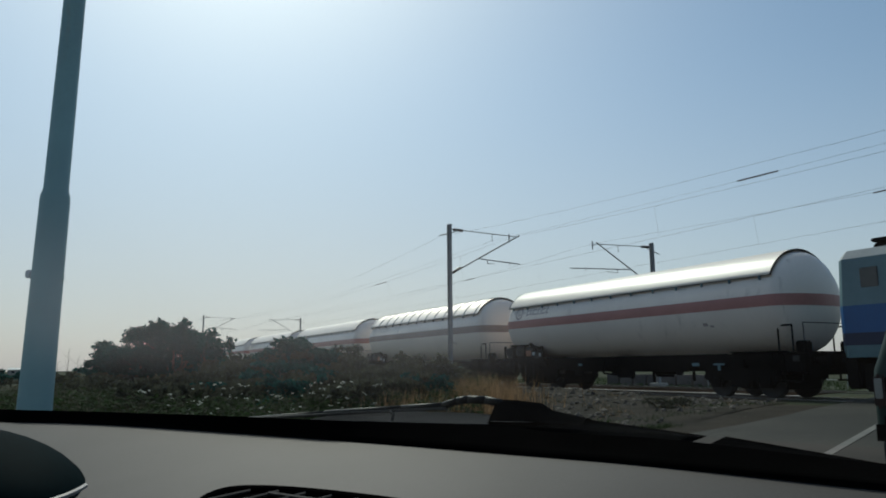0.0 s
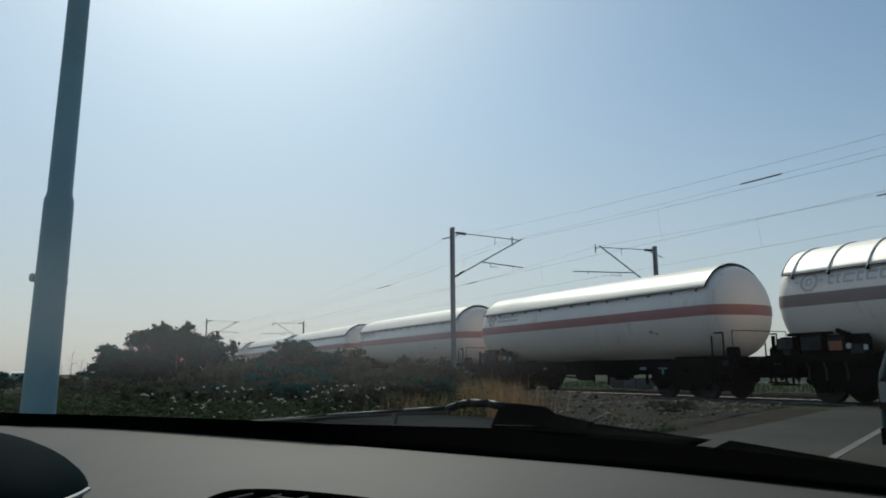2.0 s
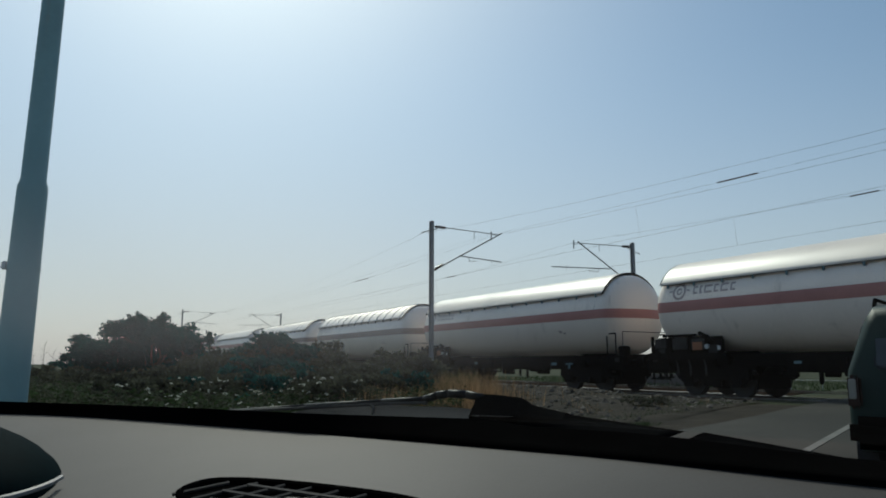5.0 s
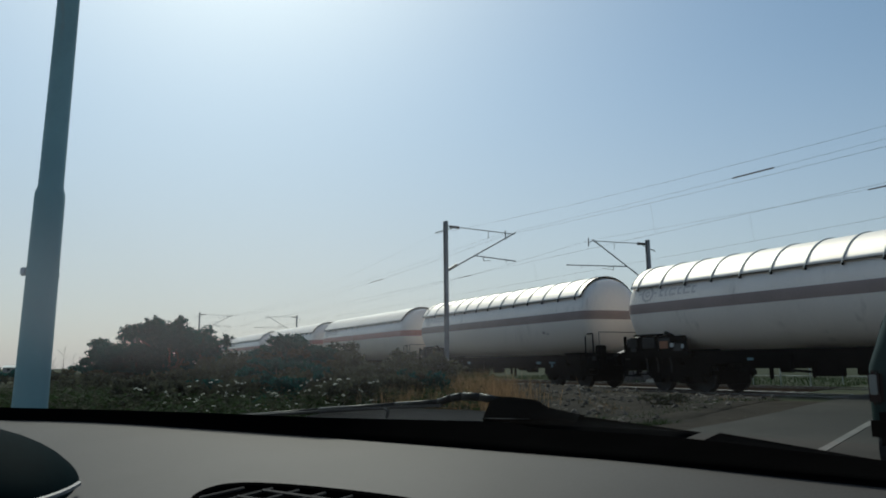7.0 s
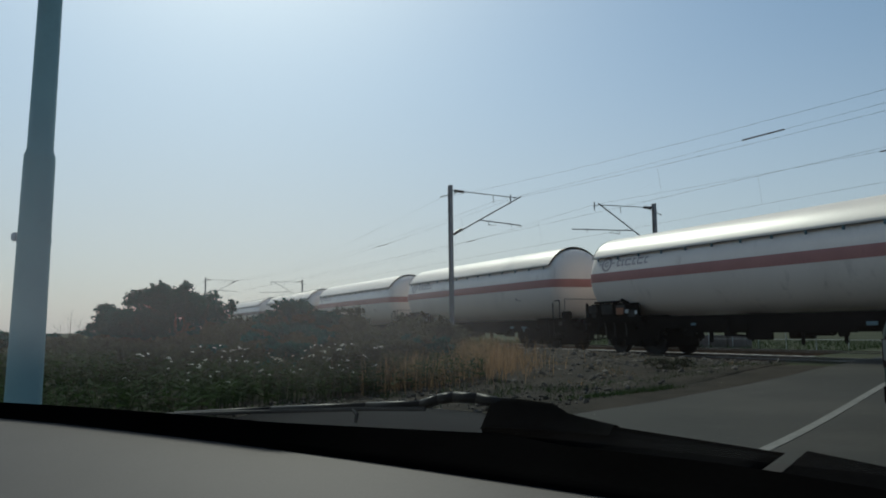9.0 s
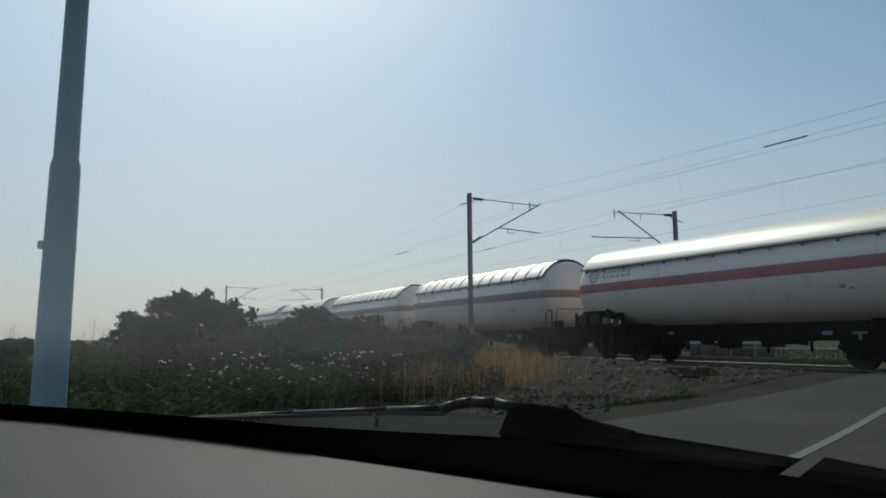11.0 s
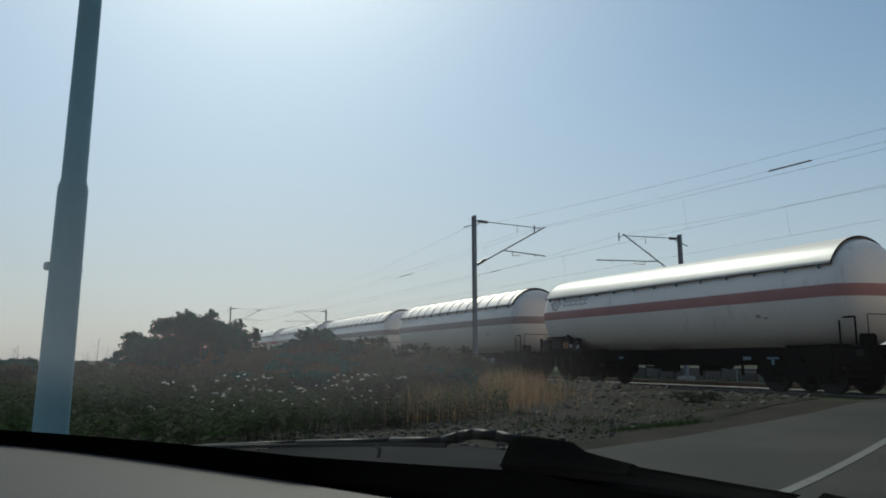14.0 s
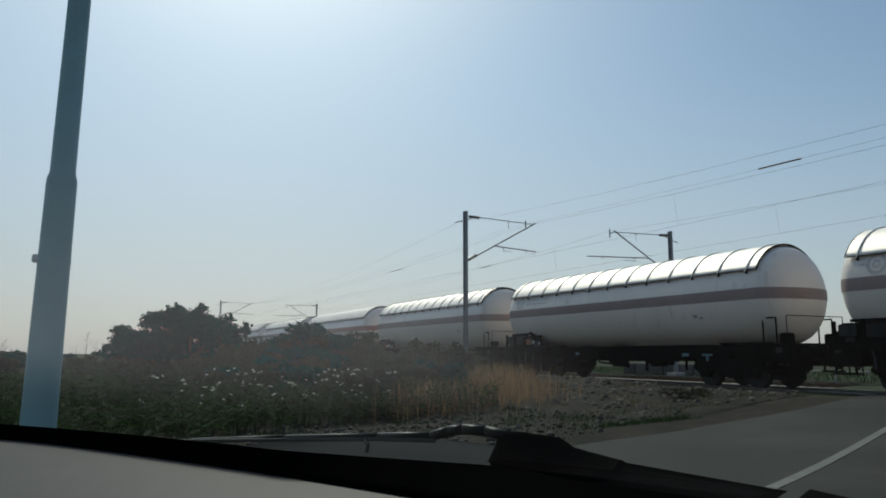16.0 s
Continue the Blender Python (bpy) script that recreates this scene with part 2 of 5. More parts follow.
M_LOCOGREY = mat("loco_blue_grey_paint", (0.13, 0.21, 0.23), (0.10, 0.17, 0.19), rough=0.4, scale=1, fine=10, bump=0.02)
M_NAVY = mat("loco_navy_paint", (0.004, 0.012, 0.05), (0.003, 0.009, 0.04), rough=0.5, scale=1, fine=10, bump=0.02)
M_PANEL = mat("sooty_grey_panel", (0.045, 0.040, 0.036), (0.02, 0.018, 0.016), rough=0.7, spec=0.2, scale=3, fine=25, bump=0.1, obj_random=0.5)
M_GLASSDARK = mat("dark_window_glass", (0.02, 0.025, 0.03), (0.03, 0.035, 0.04), rough=0.06, bump=0)
M_GALV = mat("galvanised_steel", (0.34, 0.36, 0.37), (0.27, 0.29, 0.30), rough=0.7, metal=0.0, scale=2, fine=30, bump=0.05)
M_POLE = mat("grey_pole_paint", (0.29, 0.45, 0.45), (0.24, 0.37, 0.375), rough=0.6, scale=2, fine=25, bump=0.05, wear=((0.32, 0.30, 0.25), 0.62, 0.8, 2.0, (3, 3, 0.6)))
M_MAST = mat("mast_weathered_steel", (0.3, 0.3, 0.31), (0.22, 0.22, 0.23), rough=0.7, metal=0.3, scale=2, fine=25, bump=0.1)
M_WIRE = mat("oxidised_copper_wire", (0.09, 0.085, 0.08), (0.07, 0.065, 0.06), rough=0.6, metal=0.3, bump=0)
M_INSUL = mat("brown_porcelain", (0.07, 0.04, 0.03), (0.05, 0.03, 0.025), rough=0.3, bump=0)
M_BARK = mat("bark", (0.09, 0.07, 0.05), (0.05, 0.04, 0.03), rough=0.9, scale=6, fine=40, bump=0.5)
M_LEAF_D = leaf_mat("dark_leaves", (0.014, 0.074, 0.064), (0.009, 0.047, 0.042), through=0.35)
M_LEAF_G = leaf_mat("grey_green_leaves", (0.068, 0.070, 0.048), (0.040, 0.043, 0.028), through=0.35)
M_WEED = leaf_mat("weed_green", (0.030, 0.056, 0.017), (0.018, 0.031, 0.011), through=0.35)
M_STRAW = leaf_mat("dry_straw", (0.34, 0.215, 0.115), (0.20, 0.13, 0.07), through=0.35)
M_BLOOM = leaf_mat("white_umbels", (0.72, 0.72, 0.66), (0.55, 0.56, 0.48), through=0.4, island=0.2)
M_DASH = mat("grey_dash_plastic", (0.050, 0.048, 0.047), (0.035, 0.0335, 0.033), rough=0.62, scale=5, fine=500, bump=0.12, dist=0.001, spec=0.17)
M_BLACK = mat("black_plastic", (0.002, 0.002, 0.002), (0.0035, 0.0035, 0.0035), rough=1.0, scale=8, fine=300, bump=0.1, dist=0.001, spec=0.0)
M_COWL = mat("charcoal_plastic", (0.011, 0.0115, 0.0115), (0.007, 0.007, 0.007), rough=0.95, spec=0.0, scale=6, fine=200, bump=0)
M_ARM = mat("satin_black_arm_paint", (0.007, 0.007, 0.007), (0.010, 0.010, 0.010), rough=0.5, spec=0.14, scale=8, fine=200, bump=0)
M_RUBBER = mat("rubber", (0.02, 0.02, 0.02), (0.03, 0.03, 0.03), rough=0.8, bump=0.1)
M_HOODP = mat("binnacle_glossy_plastic", (0.0012, 0.009, 0.011), (0.0008, 0.0055, 0.007), rough=0.7, spec=0.006, scale=4, fine=100, bump=0.02, dist=0.001)
M_RIM = mat("satin_silver_trim", (0.3, 0.3, 0.3), (0.24, 0.24, 0.24), rough=0.55, metal=0.3, bump=0)
M_SILVER = mat("silver_car_paint", (0.21, 0.21, 0.215), (0.18, 0.18, 0.185), rough=0.45, metal=0.4, scale=3, fine=400, bump=0)
M_CLOTH = mat("grey_headliner", (0.3, 0.3, 0.29), (0.25, 0.25, 0.24), rough=0.95, scale=4, fine=300, bump=0.1, dist=0.001)
M_GREENCAR = mat("dark_green_car_paint", (0.007, 0.024, 0.021), (0.005, 0.018, 0.016), rough=0.45, metal=0.0, spec=0.15, scale=2, fine=50, bump=0)
M_TAIL = mat("smoked_lamp_lens", (0.03, 0.012, 0.010), (0.02, 0.008, 0.007), rough=0.3, spec=0.2, bump=0)
M_CLEAR = mat("clear_lamp_lens", (0.3, 0.29, 0.26), (0.25, 0.23, 0.2), rough=0.12, bump=0)


def windscreen_mat():
    m = bpy.data.materials.new("dusty_windscreen_glass")
    m.use_nodes = True
    n, l = m.node_tree.nodes, m.node_tree.links
    n.remove(n["Principled BSDF"])
    tr, gl, du = n.new("ShaderNodeBsdfTransparent"), n.new("ShaderNodeBsdfGlossy"), n.new("ShaderNodeBsdfTranslucent")
    tr.inputs[0].default_value = (0.93, 0.985, 0.98, 1)
    gl.inputs["Roughness"].default_value = 0.02
    du.inputs[0].default_value = (0.83, 0.79, 0.79, 1)
    fr = n.new("ShaderNodeFresnel")
    fr.inputs[0].default_value = 1.13
    a, b = n.new("ShaderNodeMixShader"), n.new("ShaderNodeMixShader")
    l.new(fr.outputs[0], a.inputs[0])
    l.new(tr.outputs[0], a.inputs[1])
    l.new(gl.outputs[0], a.inputs[2])
    co, no, mr = n.new("ShaderNodeTexCoord"), n.new("ShaderNodeTexNoise"), n.new("ShaderNodeMapRange")
    no.inputs["Scale"].default_value, no.inputs["Detail"].default_value = 7.0, 5
    l.new(co.outputs["Object"], no.inputs["Vector"])
    mr.inputs["From Min"].default_value, mr.inputs["From Max"].default_value = 0.3, 0.75
    mr.inputs["To Min"].default_value, mr.inputs["To Max"].default_value = 0.0, 0.006
    l.new(no.outputs[0], mr.inputs["Value"])
    sp = n.new("ShaderNodeSeparateXYZ")                   # haze and glare veil painted into the glass as a soft band
    l.new(co.outputs["Object"], sp.inputs[0])
    haze_masks = []
    for axis, lo, hi, a0, a1 in (("Z", 1.228, 1.298, 0.0, 1.0), ("Z", 1.31, 1.44, 1.0, 0.0), ("X", -0.35, -0.18, 1.0, 0.02), ("X", -1.02, -0.70, 0.05, 1.0)):
        q = n.new("ShaderNodeMapRange")
        q.interpolation_type = 'SMOOTHSTEP'
        for key, val in (("From Min", lo), ("From Max", hi), ("To Min", a0), ("To Max", a1)):
            q.inputs[key].default_value = val
        l.new(sp.outputs[axis], q.inputs["Value"])
        haze_masks.append(q.outputs[0])
    k = mr.outputs[0]
    prod = haze_masks[0]
    for f in haze_masks[1:]:
        m2 = n.new("ShaderNodeMath")
        m2.operation = 'MULTIPLY'
        l.new(prod, m2.inputs[0])
        l.new(f, m2.inputs[1])
        prod = m2.outputs[0]
    # strength of the painted veil, on top of the random dust
    m3 = n.new("ShaderNodeMath")
    m3.operation, m3.inputs[1].default_value = 'MULTIPLY_ADD', 0.064
    l.new(prod, m3.inputs[0])
    l.new(k, m3.inputs[2])
    l.new(m3.outputs[0], b.inputs[0])
    l.new(a.outputs[0], b.inputs[1])
    l.new(du.outputs[0], b.inputs[2])
    l.new(b.outputs[0], n["Material Output"].inputs[0])
    return m


M_SCREEN = windscreen_mat()

# ---- ground, road, railway ----
def axis_steps(lo, hi, fine, far):
    out, v, step = list(np.arange(lo, hi + 1e-6, fine)), hi, fine
    while v < far:
        step *= 1.35
        v += step
        out.append(v)
    v, step = lo, fine
    while v > -far:
        step *= 1.35
        v -= step
        out.insert(0, v)
    return out


def build_ground():
    bm = grid_bm(axis_steps(-45, 45, 0.7, 2600), axis_steps(-6, 75, 0.7, 2600), lambda x, y: (x, y, ground_z(x, y)))
    tagged(obj("ground", bm, M_GROUND, smooth_shade=True), "dry summer soil with sparse grass beside the railway", "ground", kind="structure")


ROAD_LEFT = -5.6


def strip(name, lat0, lat1, f0, f1, lift, material, label, steps=70, cols=8, category="road"):
    bm = bmesh.new()
    rows = []
    for i in range(steps + 1):
        fwd = f0 + (f1 - f0) * i / steps
        row = []
        left = lat0 + (1.45 * smooth(7.0, 16.5, fwd) if lat0 == ROAD_LEFT else 0.0)
        for j in range(cols + 1):
            lat = left + (lat1 - left) * j / cols
            e = 0.10 * noise.noise(Vector((fwd * 0.8, lat, 2))) if j in (0, cols) and cols > 3 else 0.0
            p = road_pt(lat + e, fwd)
            row.append(bm.verts.new((p.x, p.y, ground_z(p.x, p.y) + lift)))
        rows.append(row)
    for a, b in zip(rows[:-1], rows[1:]):
        for j in range(cols):
            bm.faces.new((a[j], a[j + 1], b[j + 1], b[j]))
    bmesh.ops.recalc_face_normals(bm, faces=bm.faces[:])
    r = bmesh.ops.extrude_face_region(bm, geom=bm.faces[:])
    bmesh.ops.translate(bm, verts=[v for v in r["geom"] if isinstance(v, bmesh.types.BMVert)], vec=(0, 0, -0.08))
    bmesh.ops.recalc_face_normals(bm, faces=bm.faces[:])
    return tagged(obj(name, bm, material), label, category, kind="structure")


def build_road():
    strip("verge", -11.2, -4.2, 3, 19.2, 0.022, M_DIRT, "bare gravelly dirt verge along the road", category="verge")
    ss, ns = list(np.linspace(9.5, 29, 60)), list(np.linspace(8.8, 16.6, 26))

    def bank(s_, n_):
        q = track_pt(n_, s_)
        over = max(0.0, LV.dot(q) + 5.4)
        q -= LV * over
        fade = 0.05 * (smooth(8.8, 10.2, n_) * smooth(9.5, 11, s_) * (1 - smooth(26.5, 29, s_)))
        return (q.x, q.y, ground_z(q.x, q.y) - 0.02 + fade + 0.05 * abs(patchy(q.x, q.y, 1.1, 4)) * (0 if over else 1))
    tagged(obj("rubble_bank", grid_bm(ss, ns, bank), M_DIRT, smooth_shade=True), "brown earth and rubble bank below the track", "bank", kind="structure")
    strip("road", ROAD_LEFT, 1.1, -40, 55, 0.045, M_ASPHALT, "worn grey two-lane asphalt road up to the level crossing", steps=110)
    strip("road_marking", -2.43, -2.31, -30, 15.5, 0.052, M_LINE, "faded white centre line on the asphalt", cols=2, category="road line")


def build_track(tr, s0, s1, near):
    t = thing("railway_track", "rusty steel rails on concrete sleepers in ballast", "railway track", kind="structure")
    # ballast shoulder
    prof = [(-2.6, 0.0), (-1.7, 0.16), (1.7, 0.16), (2.6, 0.0)]
    ss = np.linspace(s0, s1, 60)
    bm = grid_bm(list(ss), list(range(4)), lambda s, k: track_pt(tr + prof[k][0], s, prof[k][1] - 0.02 + 0.02 * math.sin(s * 1.7 + k)))
    part("ballast_bed", bm, M_BALLAST, t, "brown crushed-stone ballast")
    for side in (-1, 1):
        c = tr + side * 0.7535
        bm = bmesh.new()
        for a, b in ((s0, (s0 + s1) / 2), ((s0 + s1) / 2, s1)):
            mid, ln = (a + b) / 2, b - a
            rz = Matrix.Rotation(TA, 4, 'Z')
            add_box(bm, track_pt(c, mid, RAIL - 0.09), (0.018, ln, 0.12), rz)
            add_box(bm, track_pt(c, mid, RAIL - 0.155), (0.14, ln, 0.02), rz)
        rail = part("rail", bm, M_RAIL, t)
        part("running_face", box(track_pt(c, (s0 + s1) / 2, RAIL - 0.02), (0.07, s1 - s0, 0.042), Matrix.Rotation(TA, 4, 'Z'), 0.006), M_RAILTOP, rail, "polished rail head")
    bm = bmesh.new()
    add_box(bm, (0, 0, 0), (2.5, 0.24, 0.14), None, 0.02)
    first = None
    for k in range(110):
        s = 2.0 + 0.6 * k
        m = Matrix.Translation(track_pt(tr, s, 0.085)) @ Matrix.Rotation(TA, 4, 'Z')
        if first is None:
            first = part("sleeper", bm, M_CONCRETE, t)
            first.matrix_local = m
        else:
            again(first, m)
    return t


def build_crossing():
    c = thing("level_crossing_deck", "dark rubber and asphalt crossing deck between the rails", "crossing deck", kind="structure")
    for tr in (TRACK, TRACK2):
        for k in range(6):
            s = track_pt(tr, 0)
            lat_c = -4.2 + k * 1.05
            fwd = (tr - lat_c * NV.dot(LV)) / NV.dot(FV)
            p = road_pt(lat_c, fwd, RAIL - 0.055)
            part("deck_panel", box(p, (1.30, 1.18, 0.08), Matrix.Rotation(TA, 4, 'Z'), 0.01), M_ASPHALT, c)


# ---- rail vehicles ----
WAG_Z = 3.07 - RAIL                                  # tank axis above the rail
R_T, HALF, DOME = 1.48, 7.42, 0.72


def tank_profile(r, half, dome):
    p = [(-half + dome - dome * math.cos(a), r * math.sin(a)) for a in np.linspace(0, math.pi / 2, 11)]
    return p + [(x * (half - dome) / 3, r) for x in (-1, 1)] + [(-x, q) for x, q in reversed(p)]


def build_bogie(parent, x):
    bm = bmesh.new()
    for y in (-1.0, 1.0):
        add_box(bm, (0, y, 0.66), (2.7, 0.14, 0.34), None, 0.03)
        add_box(bm, (0, y, 0.42), (0.7, 0.16, 0.22), None, 0.03)
        for wx in (-0.9, 0.9):
            add_box(bm, (wx, y, 0.46), (0.42, 0.22, 0.34), None, 0.04)
            for dx in (-0.26, 0.26):
                add_rod(bm, (wx + dx, y, 0.42), (wx + dx, y, 0.68), 0.085, None, 8)
    add_box(bm, (0, 0, 0.68), (0.55, 2.1, 0.22), None, 0.03)
    for wx in (-1.4, 1.4):
        add_box(bm, (wx, 0, 0.6), (0.1, 2.0, 0.14), None, 0.02)
        add_box(bm, (wx * 0.92, 0, 0.45), (0.2, 1.5, 0.4), None, 0.03)
    add_box(bm, (0, 0, 0.5), (0.8, 1.3, 0.5), None, 0.04)
    for y in (-0.93, 0.93):
        add_box(bm, (0, y, 0.95), (3.1, 0.1, 0.3), None, 0.02)
    b = part("bogie", bm, M_FRAME, parent, "grimy two-axle bogie")
    b.location.x = x
    bm = bmesh.new()
    add_rod(bm, (0, -1.05, 0.46), (0, 1.05, 0.46), 0.085, None, 10)
    for y in (-0.75, 0.75):
        add_rod(bm, (0, y - 0.068, 0.46), (0, y + 0.068, 0.46), 0.46, 0.46, 28)
        s = -1 if y > 0 else 1
        add_rod(bm, (0, y + s * 0.07, 0.46), (0, y + s * 0.1, 0.46), 0.49, 0.485, 28)
    w = None
    for wx in (-0.9, 0.9):
        m = Matrix.Translation((wx, 0, 0))
        if w is None:
            w = part("wheelset", bm, M_WHEEL, b)
            w.matrix_local = m
        else:
            again(w, m)
    return b


def build_wagon(ribbed):
    lab = ("white gas tank wagon with ribbed sun shield and faded red band" if ribbed else
           "white gas tank wagon with smooth sun shield and red band")
    t = thing("tank_wagon", lab, "tank wagon", group="wagons of the freight train")
    bm = bmesh.new()
    lathe_x(bm, tank_profile(R_T, HALF, DOME), 56)
    bmesh.ops.translate(bm, verts=bm.verts[:], vec=(0, 0, WAG_Z))
    tank = part("tank", bm, M_TANK, t, smooth_shade=True)
    for x in (-4.9, -2.45, 0, 2.45, 4.9):              # weld seams
        bm = bmesh.new()
        lathe_x(bm, [(x - 0.012, R_T - 0.002), (x - 0.008, R_T + 0.004), (x + 0.008, R_T + 0.004), (x + 0.012, R_T - 0.002)], 56)
        bmesh.ops.translate(bm, verts=bm.verts[:], vec=(0, 0, WAG_Z))
        part("weld_seam", bm, M_TANK, tank, smooth_shade=True)
    # band round the tank
    prof = [(x * 1.0015, r + 0.010) for x, r in tank_profile(R_T, HALF, DOME) if r > 0.22]
    prof = [(-HALF - 0.014, 0.0)] + prof + [(HALF + 0.014, 0.0)]
    for c in (math.pi / 2, -math.pi / 2):
        bm = bmesh.new()
        n = len(prof)
        rows = []
        for x, r in prof:
            rows.append([bm.verts.new((x, -math.sin(c) * math.sqrt(max(r * r - z * z, 0)), WAG_Z + z)) for z in (-0.165, -0.05, 0.05, 0.165)])
        for a, b in zip(rows[:-1], rows[1:]):
            for j in range(3):
                bm.faces.new((a[j], b[j], b[j + 1], a[j + 1]))
        bmesh.ops.recalc_face_normals(bm, faces=bm.faces[:])
        for f in bm.faces:
            if f.normal.y * math.sin(c) > 0:
                f.normal_flip()
        part("painted_band", bm, M_BAND2 if ribbed else M_BAND, tank, "dull red painted band", smooth_shade=True)
    # sun shield
    arc, x0, x1, rs = radians(62), -6.85, 6.75, R_T + 0.085
    bm = bmesh.new()
    xs = [x0, x0 + 0.03, *np.linspace(x0 + 0.06, x1 - 0.06, 13), x1 - 0.03, x1]
    lathe_x(bm, [(x, rs) for x in xs], 28, -arc, arc)
    bmesh.ops.solidify(bm, geom=bm.faces[:], thickness=0.02)
    bmesh.ops.translate(bm, verts=bm.verts[:], vec=(0, 0, WAG_Z))
    shield = part("sun_shield", bm, M_SHIELD if ribbed else M_SHIELD_DULL, t, "white sheet-metal sun shield", smooth_shade=False)
    for p in shield.data.polygons:
        p.use_smooth = abs(p.normal.x) < 0.5
    # dark rolled edge at both ends of the shield and along its sides
    for x in (x0, x1):
        bm = bmesh.new()
        lathe_x(bm, [(x - 0.012, rs - 0.03), (x - 0.012, rs + 0.005), (x + 0.012, rs + 0.005), (x + 0.012, rs - 0.03)], 28, -arc, arc)
        bmesh.ops.translate(bm, verts=bm.verts[:], vec=(0, 0, WAG_Z))
        part("end_hoop", bm, M_FRAME, shield, "dark hoop at the shield's end")
    for sy in (-1, 1):
        bm = box((0, sy * rs * math.sin(arc), WAG_Z + rs * math.cos(arc) - 0.01), (x1 - x0, 0.025, 0.018))
        part("edge_rail", bm, M_FRAME, shield, "dark edge rail")
    rib = brk = None
    for x in np.linspace(x0 + 0.35, x1 - 0.35, 13):
        m = Matrix.Translation((x, 0, 0))
        if ribbed:
            if rib is None:
                bm = bmesh.new()
                ra = arc + 0.05
                lathe_x(bm, [(-0.013, rs - 0.01), (-0.013, rs + 0.032), (0.013, rs + 0.032), (0.013, rs - 0.01)], 24, -ra, ra)
                bmesh.ops.translate(bm, verts=bm.verts[:], vec=(0, 0, WAG_Z))
                rib = part("rib", bm, M_LGREY, shield, "thin grey stiffening rib")
                rib.matrix_local = m
            else:
                again(rib, m)
        for sy in (-1, 1):
            mb = m @ Matrix.Translation((0, sy * (rs * math.sin(arc) + 0.005), WAG_Z + rs * math.cos(arc) - 0.07))
            if brk is None:
                brk = part("bracket", box((0, 0, 0.01), (0.07, 0.05, 0.12), None, 0.012), M_FRAME if ribbed else M_LOCOGREY, shield)
                brk.matrix_local = mb
            else:
                again(brk, mb)
    # underframe
    for sx in (-1, 1):
        bm = bmesh.new()
        add_box(bm, (sx * 6.2, 0, 1.06), (3.0, 0.5, 0.3), None, 0.02)
        for y in (-1.05, 1.05):
            add_box(bm, (sx * 6.1, y, 1.08), (3.2, 0.12, 0.26), None, 0.02)
        add_box(bm, (sx * 7.55, 0, 1.06), (0.12, 2.6, 0.36), None, 0.02)
        add_box(bm, (sx * 5.2, 0, 1.0), (0.5, 2.3, 0.26), None, 0.02)
        part("end_frame", bm, M_FRAME, t, "black steel underframe end")
    bm = bmesh.new()
    for y in (-1.0, 1.0):
        add_box(bm, (0, y, 1.10), (9.4, 0.07, 0.40), None, 0.01)
    part("side_pipe_rail", bm, M_FRAME, t)
    for sx in (-1, 1):                                  # cradle plates hugging the tank
        bm = bmesh.new()
        lathe_x(bm, [(sx * 5.2 - 0.85, R_T + 0.02), (sx * 5.2 - 0.6, R_T + 0.03), (sx * 5.2 + 0.9, R_T + 0.03), (sx * 5.2 + 1.2, R_T + 0.012)], 20, math.pi - 0.3, math.pi + 0.3)
        bmesh.ops.translate(bm, verts=bm.verts[:], vec=(0, 0, WAG_Z))
        bmesh.ops.solidify(bm, geom=bm.faces[:], thickness=0.03)
        for y in (-0.95, 0.95):
            add_box(bm, (sx * 5.4, y, 1.16), (2.3, 0.12, 0.26), None, 0.02)
        part("cradle", bm, M_FRAME, t, "dark steel cradle under the tank")
        bm = bmesh.new()                                # end platform with guard rail
        add_box(bm, (sx * 7.2, 0, 1.29), (0.9, 2.5, 0.05))
        if sx > 0:
            for y in (-1.22, 1.22):
                for xx in (6.75, 7.2):
                    add_rod(bm, (xx, y, 1.3), (xx, y, 2.05), 0.024, None, 6)
                add_rod(bm, (6.75, y, 2.05), (7.2, y, 2.05), 0.024, None, 6)
                add_rod(bm, (7.55, y, 1.3), (7.55, y, 2.1), 0.012, None, 6)
            add_rod(bm, (7.55, -1.22, 2.1), (7.55, 1.22, 2.1), 0.012, None, 6)
        part("end_platform", bm, M_FRAME, t, "dark end platform")
        for y in (-0.875, 0.875):
            bm = rod((sx * 7.6, y, 1.06), (sx * 8.05, y, 1.06), 0.1, 0.085, 12)
            add_rod(bm, (sx * 8.05, y, 1.06), (sx * 8.18, y, 1.06), 0.22, 0.21, 18)
            part("buffer", bm, M_FRAME, t)
        bm = rod((sx * 7.6, 0, 1.03), (sx * 8.2, 0, 0.98), 0.045, None, 8)
        add_pipe(bm, [(sx * 7.6, 0.4, 0.95), (sx * 7.9, 0.4, 0.6), (sx * 8.15, 0.4, 0.75)], 0.03)
        part("coupling", bm, M_FRAME, t)
        bm = bmesh.new()
        for xx in (6.62, 6.98):
            add_rod(bm, (sx * xx, -1.32, 0.45), (sx * xx, -1.41, 1.35), 0.018, None, 6)
        for z in (0.5, 0.85, 1.2):
            y = -1.32 - 0.18 * (z - 0.45) / 1.75
            add_rod(bm, (sx * 6.62, y, z), (sx * 6.98, y, z), 0.014, None, 6)
        part("ladder", bm, M_FRAME, t, "black end ladder")
        build_bogie(t, sx * 5.2)
